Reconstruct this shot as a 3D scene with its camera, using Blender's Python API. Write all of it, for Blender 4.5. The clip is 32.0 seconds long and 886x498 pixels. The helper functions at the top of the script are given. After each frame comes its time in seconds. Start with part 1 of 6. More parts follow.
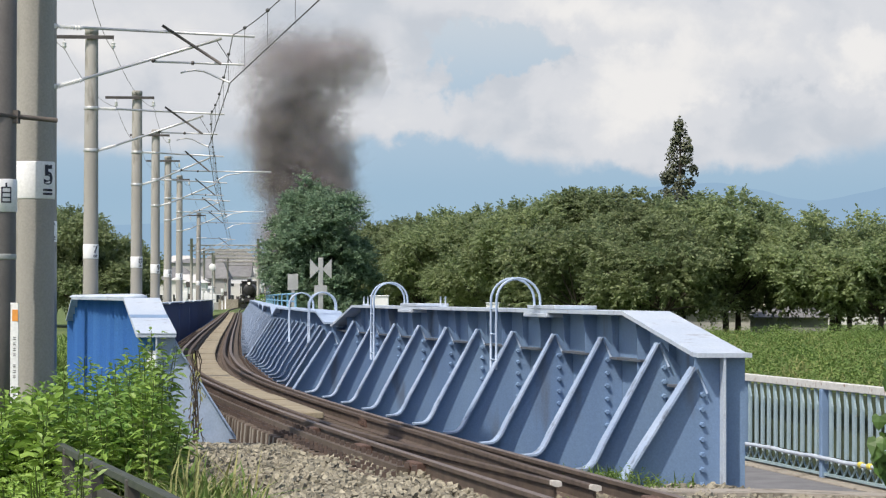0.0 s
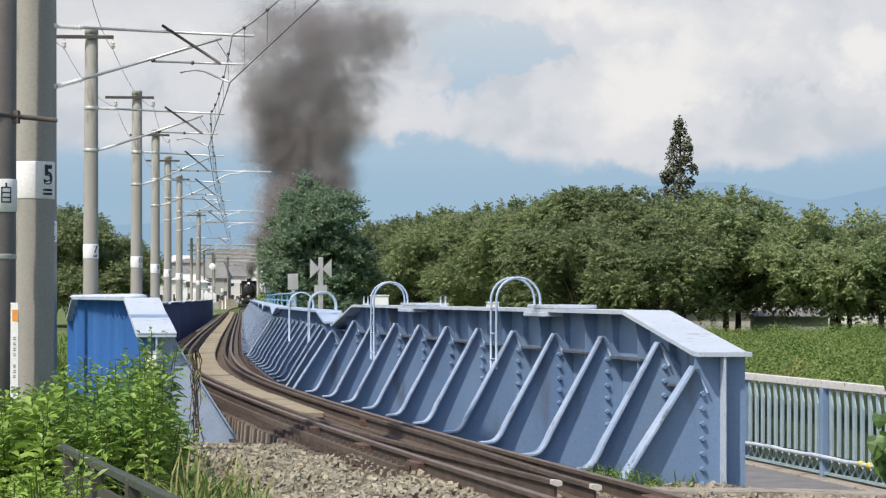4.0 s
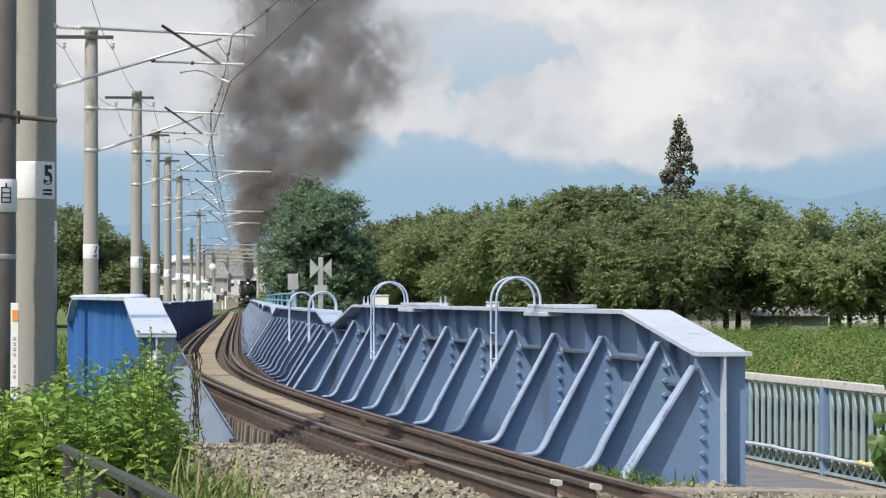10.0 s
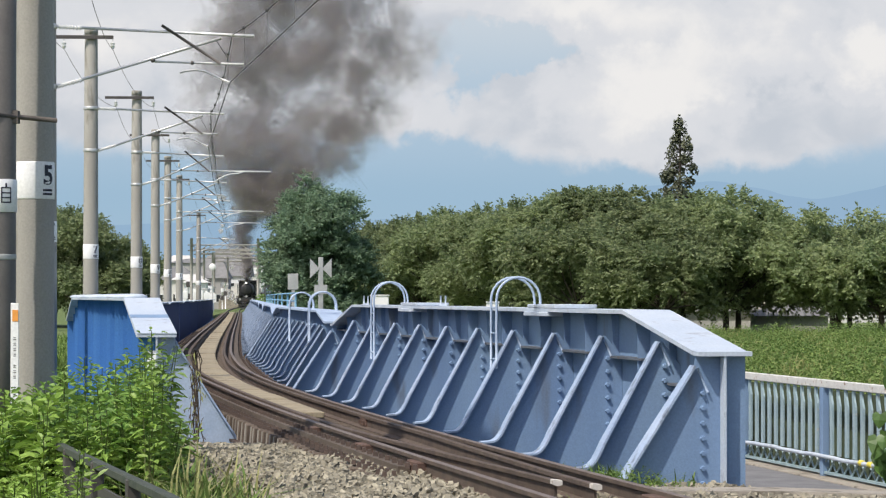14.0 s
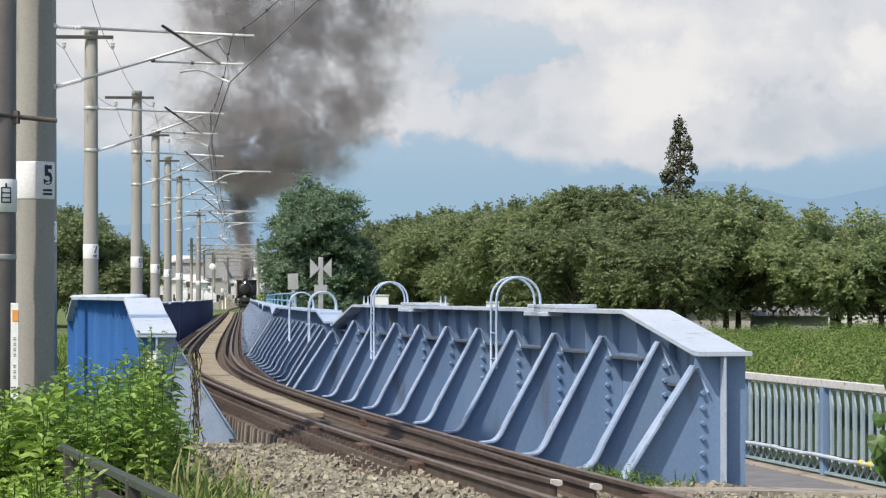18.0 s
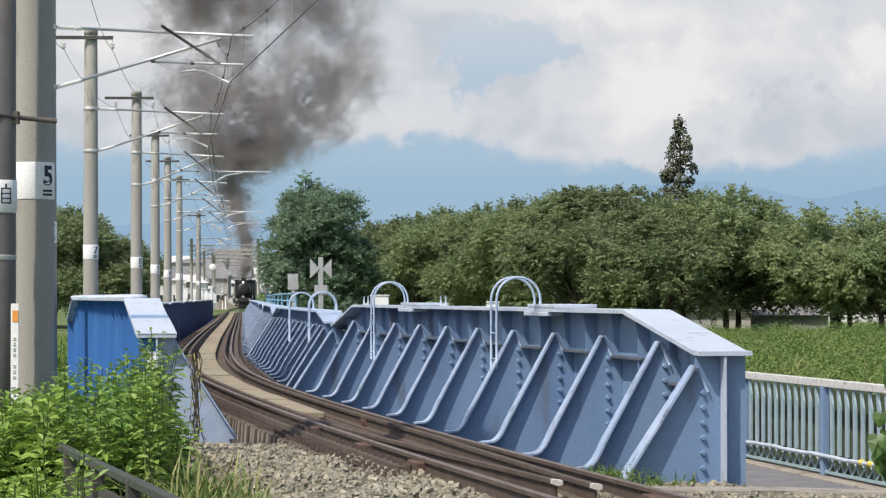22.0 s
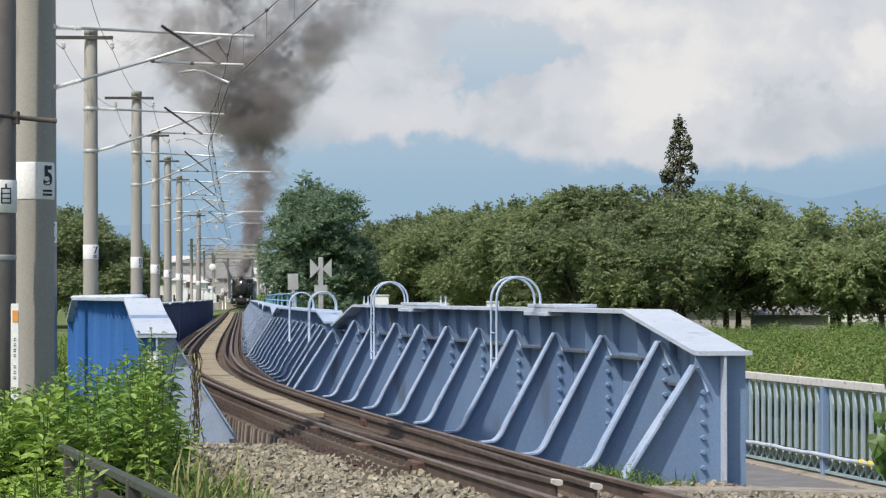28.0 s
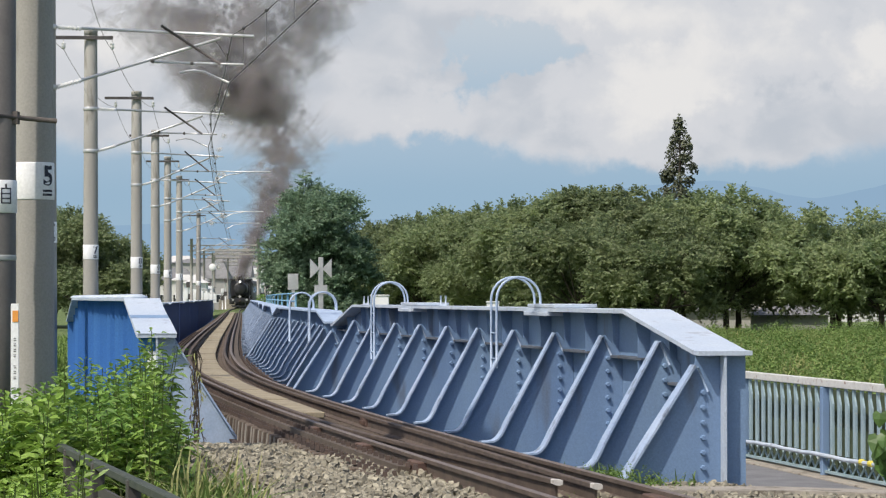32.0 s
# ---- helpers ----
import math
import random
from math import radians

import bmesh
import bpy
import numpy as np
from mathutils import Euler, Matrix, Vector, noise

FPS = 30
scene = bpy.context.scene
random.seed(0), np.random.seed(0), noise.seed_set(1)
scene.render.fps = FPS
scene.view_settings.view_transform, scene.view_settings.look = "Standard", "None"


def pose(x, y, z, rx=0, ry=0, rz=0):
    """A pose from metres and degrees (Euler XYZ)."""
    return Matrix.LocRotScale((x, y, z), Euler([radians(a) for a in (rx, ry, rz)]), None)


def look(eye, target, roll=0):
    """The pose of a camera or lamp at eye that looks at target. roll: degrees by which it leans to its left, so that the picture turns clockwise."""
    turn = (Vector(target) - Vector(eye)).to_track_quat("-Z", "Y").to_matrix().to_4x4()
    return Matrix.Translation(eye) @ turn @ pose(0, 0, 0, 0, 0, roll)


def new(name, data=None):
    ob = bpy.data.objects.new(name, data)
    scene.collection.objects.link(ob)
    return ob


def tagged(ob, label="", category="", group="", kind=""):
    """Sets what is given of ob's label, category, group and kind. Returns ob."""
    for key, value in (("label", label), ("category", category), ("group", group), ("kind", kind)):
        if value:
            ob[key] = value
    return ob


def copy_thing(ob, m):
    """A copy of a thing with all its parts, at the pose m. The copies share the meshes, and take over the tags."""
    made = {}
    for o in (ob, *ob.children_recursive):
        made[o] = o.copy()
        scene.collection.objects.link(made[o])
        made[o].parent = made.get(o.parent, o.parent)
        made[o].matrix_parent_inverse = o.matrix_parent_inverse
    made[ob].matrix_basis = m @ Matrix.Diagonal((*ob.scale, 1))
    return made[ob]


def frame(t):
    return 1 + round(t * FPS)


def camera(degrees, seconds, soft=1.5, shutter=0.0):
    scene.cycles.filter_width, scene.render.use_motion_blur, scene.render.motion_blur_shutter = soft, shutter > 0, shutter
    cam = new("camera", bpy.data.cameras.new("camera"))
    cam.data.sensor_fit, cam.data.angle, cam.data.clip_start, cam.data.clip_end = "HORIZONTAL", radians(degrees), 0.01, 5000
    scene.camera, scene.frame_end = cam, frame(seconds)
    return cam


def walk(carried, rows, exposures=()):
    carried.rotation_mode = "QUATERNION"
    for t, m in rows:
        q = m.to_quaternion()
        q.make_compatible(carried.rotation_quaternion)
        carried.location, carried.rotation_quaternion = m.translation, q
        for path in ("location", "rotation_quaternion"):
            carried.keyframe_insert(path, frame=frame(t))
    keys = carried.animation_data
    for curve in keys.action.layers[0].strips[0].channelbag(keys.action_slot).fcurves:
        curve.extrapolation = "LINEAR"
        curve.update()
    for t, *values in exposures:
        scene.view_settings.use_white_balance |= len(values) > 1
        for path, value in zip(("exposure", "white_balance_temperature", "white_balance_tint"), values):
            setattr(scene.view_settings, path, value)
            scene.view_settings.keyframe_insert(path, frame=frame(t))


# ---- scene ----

HOR_TILT = 85.4 / 4900.0
EYE = Vector((0.0, 0.0, 1.31))
cam = camera(18.182, 32.0, soft=1.25)


def aim(roll, up=0.0):
    return look(EYE, EYE + Vector((0.0, 100.0, 100.0 * (HOR_TILT + up / 4900.0))), roll)


walk(cam, [(0.0, aim(0.14, 1.4)), (2.0, aim(0.10, 0.8)), (9.0, aim(0.02, 0.2)), (16.5, aim(0.0)), (20.0, aim(-0.03)),
           (22.0, aim(-0.08)), (25.0, aim(-0.06, 0.2)), (28.0, aim(-0.10, -0.2)), (32.0, aim(-0.11, -0.2))],
     exposures=[(0.0, 0.0, 6720, 11), (16.0, 0.0, 6720, 11), (24.0, -0.03, 6700, 11), (32.0, -0.10, 6700, 11)])

# ---- world and sun ----
SUN = Vector((-0.52, -0.56, 1.05)).normalized()
world = bpy.data.worlds.new("world")
scene.world = world
world.use_nodes = True
wn = world.node_tree
wn.nodes.clear()
sky = wn.nodes.new("ShaderNodeTexSky")
sky.sky_type = "NISHITA"
sky.sun_disc = False
sky.sun_elevation = math.asin(SUN.z)
sky.sun_rotation = math.atan2(SUN.x, SUN.y)
sky.air_density, sky.dust_density = 1.0, 2.0
wbg = wn.nodes.new("ShaderNodeBackground")
wbg.inputs["Strength"].default_value = 0.158
wout = wn.nodes.new("ShaderNodeOutputWorld")
wn.links.new(sky.outputs[0], wbg.inputs["Color"])
wn.links.new(wbg.outputs[0], wout.inputs["Surface"])
sun = new("sun", bpy.data.lights.new("sun", "SUN"))
sun.data.energy, sun.data.angle, sun.data.color = 4.15, radians(0.8), (1.0, 0.95, 0.87)
sun.matrix_world = look(SUN * 50, (0, 0, 0))


# ---- materials ----
def nodes_of(name):
    m = bpy.data.materials.new(name)
    m.use_nodes = True
    nt = m.node_tree
    return m, nt, nt.nodes["Principled BSDF"]


def surface(name, a, b, rough=0.6, metal=0.0, scale=4.0, bump=0.2, fine=40.0, dirt=None, dirt_at=0.62, streak=1.0, vary=0.0, trans=0.0, bdist=0.01, spec=0.5):
    """A procedural surface: two colours by a broad noise, stains of a third, fine relief, and a shift from piece to piece."""
    m, nt, bs = nodes_of(name)
    N, Lk = nt.nodes.new, nt.links.new
    tc = N("ShaderNodeTexCoord")
    mp = N("ShaderNodeMapping")
    mp.inputs["Scale"].default_value = (1, 1, 1.0 / streak)
    Lk(tc.outputs["Object"], mp.inputs["Vector"])
    n1 = N("ShaderNodeTexNoise")
    n1.inputs["Scale"].default_value, n1.inputs["Detail"].default_value = scale, 6.0
    Lk(mp.outputs[0], n1.inputs["Vector"])
    r1 = N("ShaderNodeMapRange")
    r1.inputs[1].default_value, r1.inputs[2].default_value = 0.3, 0.7
    Lk(n1.outputs["Fac"], r1.inputs[0])
    mix = N("ShaderNodeMix")
    mix.data_type = "RGBA"
    mix.inputs[6].default_value, mix.inputs[7].default_value = (*a, 1), (*b, 1)
    Lk(r1.outputs[0], mix.inputs[0])
    col = mix.outputs[2]
    n2 = N("ShaderNodeTexNoise")
    n2.inputs["Scale"].default_value, n2.inputs["Detail"].default_value = fine, 4.0
    Lk(tc.outputs["Object"], n2.inputs["Vector"])
    if dirt:
        n3 = N("ShaderNodeTexNoise")
        n3.inputs["Scale"].default_value, n3.inputs["Detail"].default_value = scale * 2.7, 8.0
        Lk(mp.outputs[0], n3.inputs["Vector"])
        r3 = N("ShaderNodeMapRange")
        r3.inputs[1].default_value, r3.inputs[2].default_value = dirt_at, dirt_at + 0.12
        Lk(n3.outputs["Fac"], r3.inputs[0])
        m3 = N("ShaderNodeMix")
        m3.data_type = "RGBA"
        m3.inputs[7].default_value = (*dirt, 1)
        Lk(r3.outputs[0], m3.inputs[0])
        Lk(col, m3.inputs[6])
        col = m3.outputs[2]
    hs = N("ShaderNodeHueSaturation")
    r2 = N("ShaderNodeMapRange")
    r2.inputs[3].default_value, r2.inputs[4].default_value = 0.8, 1.2
    Lk(n2.outputs["Fac"], r2.inputs[0])
    val = r2.outputs[0]
    if vary:
        oi = N("ShaderNodeObjectInfo")
        geo = N("ShaderNodeNewGeometry")
        ad = N("ShaderNodeMath")
        Lk(oi.outputs["Random"], ad.inputs[0])
        Lk(geo.outputs["Random Per Island"], ad.inputs[1])
        rr = N("ShaderNodeMapRange")
        rr.inputs[1].default_value, rr.inputs[2].default_value = 0.0, 2.0
        rr.inputs[3].default_value, rr.inputs[4].default_value = 1.0 - vary, 1.0 + vary
        Lk(ad.outputs[0], rr.inputs[0])
        mu = N("ShaderNodeMath")
        mu.operation = "MULTIPLY"
        Lk(rr.outputs[0], mu.inputs[0])
        Lk(val, mu.inputs[1])
        val = mu.outputs[0]
    Lk(val, hs.inputs["Value"])
    Lk(col, hs.inputs["Color"])
    Lk(hs.outputs[0], bs.inputs["Base Color"])
    bs.inputs["Roughness"].default_value, bs.inputs["Metallic"].default_value = rough, metal
    bs.inputs["Specular IOR Level"].default_value = spec
    if bump:
        bp = N("ShaderNodeBump")
        bp.inputs["Strength"].default_value, bp.inputs["Distance"].default_value = bump, bdist
        Lk(n2.outputs["Fac"], bp.inputs["Height"])
        Lk(bp.outputs[0], bs.inputs["Normal"])
    if trans:
        tr = N("ShaderNodeBsdfTranslucent")
        Lk(hs.outputs[0], tr.inputs["Color"])
        ms = N("ShaderNodeMixShader")
        ms.inputs[0].default_value = trans
        Lk(bs.outputs[0], ms.inputs[1])
        Lk(tr.outputs[0], ms.inputs[2])
        Lk(ms.outputs[0], nt.nodes["Material Output"].inputs["Surface"])
    return m


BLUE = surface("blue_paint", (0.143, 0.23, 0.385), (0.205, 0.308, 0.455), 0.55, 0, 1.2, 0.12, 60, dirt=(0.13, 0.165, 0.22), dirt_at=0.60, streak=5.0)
BLUE_TOP = surface("pale_blue_paint", (0.42, 0.49, 0.59), (0.52, 0.575, 0.64), 0.6, 0, 2.0, 0.12, 50, dirt=(0.33, 0.36, 0.42), dirt_at=0.60)
EDGE = surface("pale_blue_edge", (0.27, 0.365, 0.52), (0.38, 0.465, 0.60), 0.6, 0, 2.5, 0.15, 50, dirt=(0.18, 0.22, 0.29), dirt_at=0.56)
HANDRAIL = surface("light_blue_handrail", (0.16, 0.36, 0.52), (0.24, 0.45, 0.60), 0.55, 0, 4.0, 0.1, 50)
LADDER = surface("ladder_and_lit_brace_blue", (0.33, 0.43, 0.58), (0.43, 0.52, 0.66), 0.55, 0, 4.0, 0.1, 50)
SHELF = surface("dark_blue_shelf", (0.065, 0.08, 0.105), (0.12, 0.135, 0.16), 0.75, 0, 4.0, 0.2, 50, dirt=(0.09, 0.07, 0.06), dirt_at=0.6)
LIME = surface("dirty_whitewash", (0.50, 0.47, 0.42), (0.66, 0.63, 0.58), 0.85, 0, 9.0, 0.2, 40, dirt=(0.25, 0.2, 0.16), dirt_at=0.6)
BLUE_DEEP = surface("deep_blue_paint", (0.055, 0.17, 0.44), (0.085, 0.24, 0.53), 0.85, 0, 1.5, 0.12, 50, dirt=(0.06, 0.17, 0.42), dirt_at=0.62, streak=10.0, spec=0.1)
# Darkened blue: the shade on the far left girders is put into this colour.
SHADED_NAVY = surface("shaded_navy_paint", (0.02, 0.04, 0.13), (0.035, 0.06, 0.17), 0.7, 0.0, 1.5, 0.1, 40, dirt=(0.05, 0.06, 0.10), dirt_at=0.62, streak=4.0, spec=0.2)
RAILM = surface("rusty_rail", (0.066, 0.048, 0.037), (0.12, 0.088, 0.067), 0.75, 0.0, 5.0, 0.3, 60)
RAILTOP = surface("worn_rail_head", (0.13, 0.10, 0.085), (0.20, 0.16, 0.135), 0.55, 0.1, 6.0, 0.15, 80)
TIE = surface("creosoted_wood", (0.066, 0.05, 0.039), (0.122, 0.093, 0.07), 0.85, 0, 4.0, 0.5, 30, vary=0.25)
TIMBER = surface("weathered_timber", (0.083, 0.064, 0.049), (0.135, 0.105, 0.08), 0.85, 0, 3.0, 0.4, 30, vary=0.15)
PLANK = surface("tan_walkway_board", (0.26, 0.22, 0.15), (0.34, 0.295, 0.205), 0.85, 0, 2.5, 0.3, 40, dirt=(0.17, 0.135, 0.095), dirt_at=0.57, vary=0.14)
STEELD = surface("dark_rusty_steel", (0.05, 0.035, 0.03), (0.09, 0.06, 0.045), 0.75, 0.1, 5.0, 0.3)
STONE = surface("ballast_stone", (0.165, 0.15, 0.112), (0.30, 0.275, 0.21), 0.9, 0, 6.0, 0.5, 30, vary=0.8)
STONEBED = surface("ballast_bed", (0.085, 0.07, 0.055), (0.16, 0.135, 0.11), 0.95, 0, 14.0, 0.9, 30, bdist=0.04)
CONC = surface("pole_concrete", (0.285, 0.275, 0.25), (0.37, 0.36, 0.33), 0.85, 0, 1.6, 0.3, 50, dirt=(0.19, 0.18, 0.155), dirt_at=0.58, streak=5.0)
CONCG = surface("stained_concrete", (0.26, 0.23, 0.19), (0.36, 0.33, 0.28), 0.9, 0, 2.5, 0.5, 25, dirt=(0.15, 0.13, 0.10), dirt_at=0.55)
ENDGRAIN = surface("weathered_end_grain", (0.17, 0.15, 0.125), (0.27, 0.24, 0.20), 0.9, 0, 6.0, 0.4, 30, vary=0.3)
RUSTBAR = surface("rusty_bar", (0.085, 0.075, 0.07), (0.14, 0.12, 0.11), 0.8, 0.1, 8.0, 0.3)
ASPH = surface("grey_path", (0.14, 0.14, 0.15), (0.20, 0.20, 0.205), 0.9, 0, 3.0, 0.4, 50)
RAILPAINT = surface("dark_railing_paint", (0.045, 0.042, 0.04), (0.075, 0.068, 0.06), 0.6, 0.0, 3.0, 0.15, 40)
# Dark grey base: the shade on the steel pole is put into it.
DARKPOLE = surface("shaded_dark_steel", (0.11, 0.10, 0.095), (0.15, 0.14, 0.13), 0.6, 0.0, 3.0, 0.15, 40)
WHITE = surface("white_enamel", (0.78, 0.79, 0.80), (0.84, 0.84, 0.84), 0.45, 0, 3.0, 0.03)
INK = surface("dark_ink", (0.02, 0.022, 0.04), (0.03, 0.03, 0.05), 0.6, 0, 3.0, 0.0)
ORANGE = surface("orange_mark", (0.75, 0.28, 0.05), (0.8, 0.33, 0.07), 0.5, 0, 3.0, 0.0)
GALV = surface("galvanised_steel", (0.52, 0.53, 0.54), (0.66, 0.66, 0.66), 0.42, 0.55, 6.0, 0.1, 60)
DARKARM = surface("dark_steel_arm", (0.06, 0.055, 0.055), (0.10, 0.09, 0.085), 0.6, 0.2, 6.0, 0.1)
WIRE = surface("dark_copper_wire", (0.07, 0.07, 0.07), (0.10, 0.10, 0.10), 0.5, 0.3, 6.0, 0.0)
CERAM = surface("white_porcelain", (0.75, 0.75, 0.74), (0.82, 0.82, 0.80), 0.25, 0, 5.0, 0.0)
FENCE = surface("pale_green_blue_fence", (0.26, 0.37, 0.42), (0.34, 0.45, 0.48), 0.6, 0, 5.0, 0.2, 50, dirt=(0.42, 0.42, 0.38), dirt_at=0.62)
FENCETOP = surface("flaking_white_rail", (0.55, 0.55, 0.52), (0.64, 0.64, 0.6), 0.6, 0, 6.0, 0.2, 40, dirt=(0.22, 0.11, 0.06), dirt_at=0.60)
SIGNBACK = surface("grey_sign_back", (0.36, 0.37, 0.36), (0.45, 0.46, 0.45), 0.5, 0.2, 4.0, 0.1)
GRASSM = surface("meadow_soil", (0.075, 0.125, 0.03), (0.13, 0.175, 0.05), 0.95, 0, 0.35, 0.8, 6.0, dirt=(0.17, 0.155, 0.065), dirt_at=0.58, bdist=0.1)
MEADOW = surface("meadow_weed_leaf", (0.07, 0.135, 0.03), (0.155, 0.215, 0.055), 0.7, 0, 0.25, 0.0, 5.0, vary=0.45, trans=0.3)
BLADE = surface("grass_blade", (0.10, 0.185, 0.04), (0.18, 0.26, 0.065), 0.7, 0, 0.4, 0.0, 5.0, vary=0.4, trans=0.35)
DRYBLADE = surface("dry_grass_blade", (0.30, 0.29, 0.12), (0.24, 0.27, 0.09), 0.7, 0, 0.6, 0.0, 5.0, vary=0.35, trans=0.3)
LEAF1 = surface("bush_leaf", (0.13, 0.25, 0.05), (0.25, 0.37, 0.09), 0.5, 0, 1.5, 0.0, 8.0, vary=0.45, trans=0.35)
LEAF2 = surface("yellow_green_leaf", (0.19, 0.31, 0.05), (0.30, 0.42, 0.10), 0.5, 0, 1.5, 0.0, 8.0, vary=0.35, trans=0.3)
# Greyed, lightened green: some of the distance haze is put into this leaf colour.
CHERRY = surface("cherry_leaf", (0.185, 0.245, 0.115), (0.275, 0.325, 0.155), 0.6, 0, 0.5, 0.0, 3.0, vary=0.4, trans=0.5)
GINKGO = surface("dense_green_leaf", (0.19, 0.31, 0.19), (0.27, 0.38, 0.235), 0.65, 0, 0.5, 0.0, 3.0, vary=0.4, trans=0.45)
CEDAR = surface("cedar_needles", (0.085, 0.10, 0.06), (0.13, 0.14, 0.085), 0.7, 0, 0.6, 0.0, 3.0, vary=0.4, trans=0.1)
BARK = surface("bark", (0.05, 0.04, 0.032), (0.09, 0.075, 0.06), 0.9, 0, 3.0, 0.6, 20)
DEADSTEM = surface("dead_brown_stem", (0.06, 0.045, 0.035), (0.11, 0.085, 0.065), 0.9, 0, 6.0, 0.3)
VINELEAF = surface("vine_leaf", (0.055, 0.12, 0.025), (0.10, 0.185, 0.045), 0.45, 0, 6.0, 0.1, 30.0, vary=0.4, trans=0.25)
STEM = surface("plant_stem", (0.10, 0.16, 0.045), (0.17, 0.19, 0.07), 0.8, 0, 6.0, 0.1)
BLACK = surface("sooty_black_paint", (0.016, 0.016, 0.018), (0.03, 0.03, 0.032), 0.5, 0.1, 3.0, 0.1)
COACH = surface("dark_coach_paint", (0.035, 0.03, 0.03), (0.06, 0.045, 0.04), 0.5, 0, 2.0, 0.05)
GLASSD = surface("dark_window_glass", (0.03, 0.035, 0.04), (0.05, 0.055, 0.06), 0.1, 0, 2.0, 0.0)
HOUSEW = surface("pale_house_wall", (0.55, 0.54, 0.52), (0.66, 0.65, 0.62), 0.85, 0, 0.6, 0.1, 10, dirt=(0.42, 0.40, 0.37), dirt_at=0.62, vary=0.15)
HOUSEG = surface("grey_house_wall", (0.30, 0.30, 0.30), (0.40, 0.39, 0.38), 0.85, 0, 0.6, 0.1, 10, vary=0.15)
ROOFG = surface("grey_tile_roof", (0.15, 0.15, 0.155), (0.22, 0.22, 0.22), 0.75, 0, 1.5, 0.3, 8, vary=0.2)
ROOFR = surface("red_brown_roof", (0.24, 0.11, 0.085), (0.30, 0.15, 0.11), 0.75, 0, 1.5, 0.3, 8)
def vapour(name, a, b, density):
    """Thin vapour on the small flakes of a puff: it thins out towards the puff's rim and is torn by noise."""
    m, nt, bs = nodes_of(name)
    nt.nodes.remove(bs)
    N, Lk = nt.nodes.new, nt.links.new
    tc = N("ShaderNodeTexCoord")
    ln = N("ShaderNodeVectorMath")
    ln.operation = "LENGTH"
    Lk(tc.outputs["Object"], ln.inputs[0])
    rim = N("ShaderNodeMapRange")
    rim.interpolation_type = "SMOOTHSTEP"
    rim.inputs[1].default_value, rim.inputs[2].default_value, rim.inputs[3].default_value, rim.inputs[4].default_value = 0.15, 1.0, density, 0.0
    Lk(ln.outputs["Value"], rim.inputs[0])
    n1 = N("ShaderNodeTexNoise")
    n1.inputs["Scale"].default_value, n1.inputs["Detail"].default_value = 2.2, 2.5
    Lk(tc.outputs["Object"], n1.inputs["Vector"])
    tear = N("ShaderNodeMapRange")
    tear.inputs[1].default_value, tear.inputs[2].default_value, tear.inputs[3].default_value = 0.2, 0.75, 0.4
    Lk(n1.outputs["Fac"], tear.inputs[0])
    al = N("ShaderNodeMath")
    al.operation = "MULTIPLY"
    Lk(rim.outputs[0], al.inputs[0])
    Lk(tear.outputs[0], al.inputs[1])
    oi = N("ShaderNodeObjectInfo")
    mix = N("ShaderNodeMix")
    mix.data_type = "RGBA"
    mix.inputs[6].default_value, mix.inputs[7].default_value = (*a, 1), (*b, 1)
    Lk(oi.outputs["Random"], mix.inputs[0])
    df, tl, tr = N("ShaderNodeBsdfDiffuse"), N("ShaderNodeBsdfTranslucent"), N("ShaderNodeBsdfTransparent")
    Lk(mix.outputs[2], df.inputs["Color"])
    Lk(mix.outputs[2], tl.inputs["Color"])
    half, body = N("ShaderNodeMixShader"), N("ShaderNodeMixShader")
    Lk(df.outputs[0], half.inputs[1])
    Lk(tl.outputs[0], half.inputs[2])
    Lk(al.outputs[0], body.inputs[0])
    Lk(tr.outputs[0], body.inputs[1])
    Lk(half.outputs[0], body.inputs[2])
    Lk(body.outputs[0], nt.nodes["Material Output"].inputs["Surface"])
    return m


scene.cycles.transparent_max_bounces = 80
SOOT = vapour("coal_smoke", (0.39, 0.36, 0.365), (0.47, 0.435, 0.44), 0.165)
SOOT_THIN = vapour("thin_coal_smoke", (0.40, 0.37, 0.375), (0.48, 0.445, 0.45), 0.125)
SOOT_THICK = vapour("dense_coal_smoke", (0.28, 0.255, 0.255), (0.36, 0.33, 0.33), 0.30)
STEAM = vapour("white_steam", (0.74, 0.73, 0.72), (0.8, 0.8, 0.79), 0.5)


def glow(name, col, strength):
    m, nt, bs = nodes_of(name)
    bs.inputs["Base Color"].default_value = (*col, 1)
    bs.inputs["Emission Color"].default_value = (*col, 1)
    bs.inputs["Emission Strength"].default_value = strength
    return m


LAMP = glow("headlamp_glow", (1.0, 0.95, 0.88), 2.2)


# ---- building helpers ----
def thing(name, label="", category="", group="", kind="", m=None):
    ob = new(name)
    ob.empty_display_size = 0.2
    if m is not None:
        ob.matrix_world = m
    return tagged(ob, label, category, group, kind)


def part(name, bm, material, parent=None, label="", kind="", mats=()):
    me = bpy.data.meshes.new(name)
    bm.to_mesh(me)
    bm.free()
    me.materials.append(material)
    for extra in mats:
        me.materials.append(extra)
    ob = new(name, me)
    ob.parent = parent
    return tagged(ob, label, kind=kind)


def sole(name, bm, material, label, category, group="", kind="", m=None):
    ob = part(name, bm, material)
    if m is not None:
        ob.matrix_world = m
    return tagged(ob, label, category, group, kind)


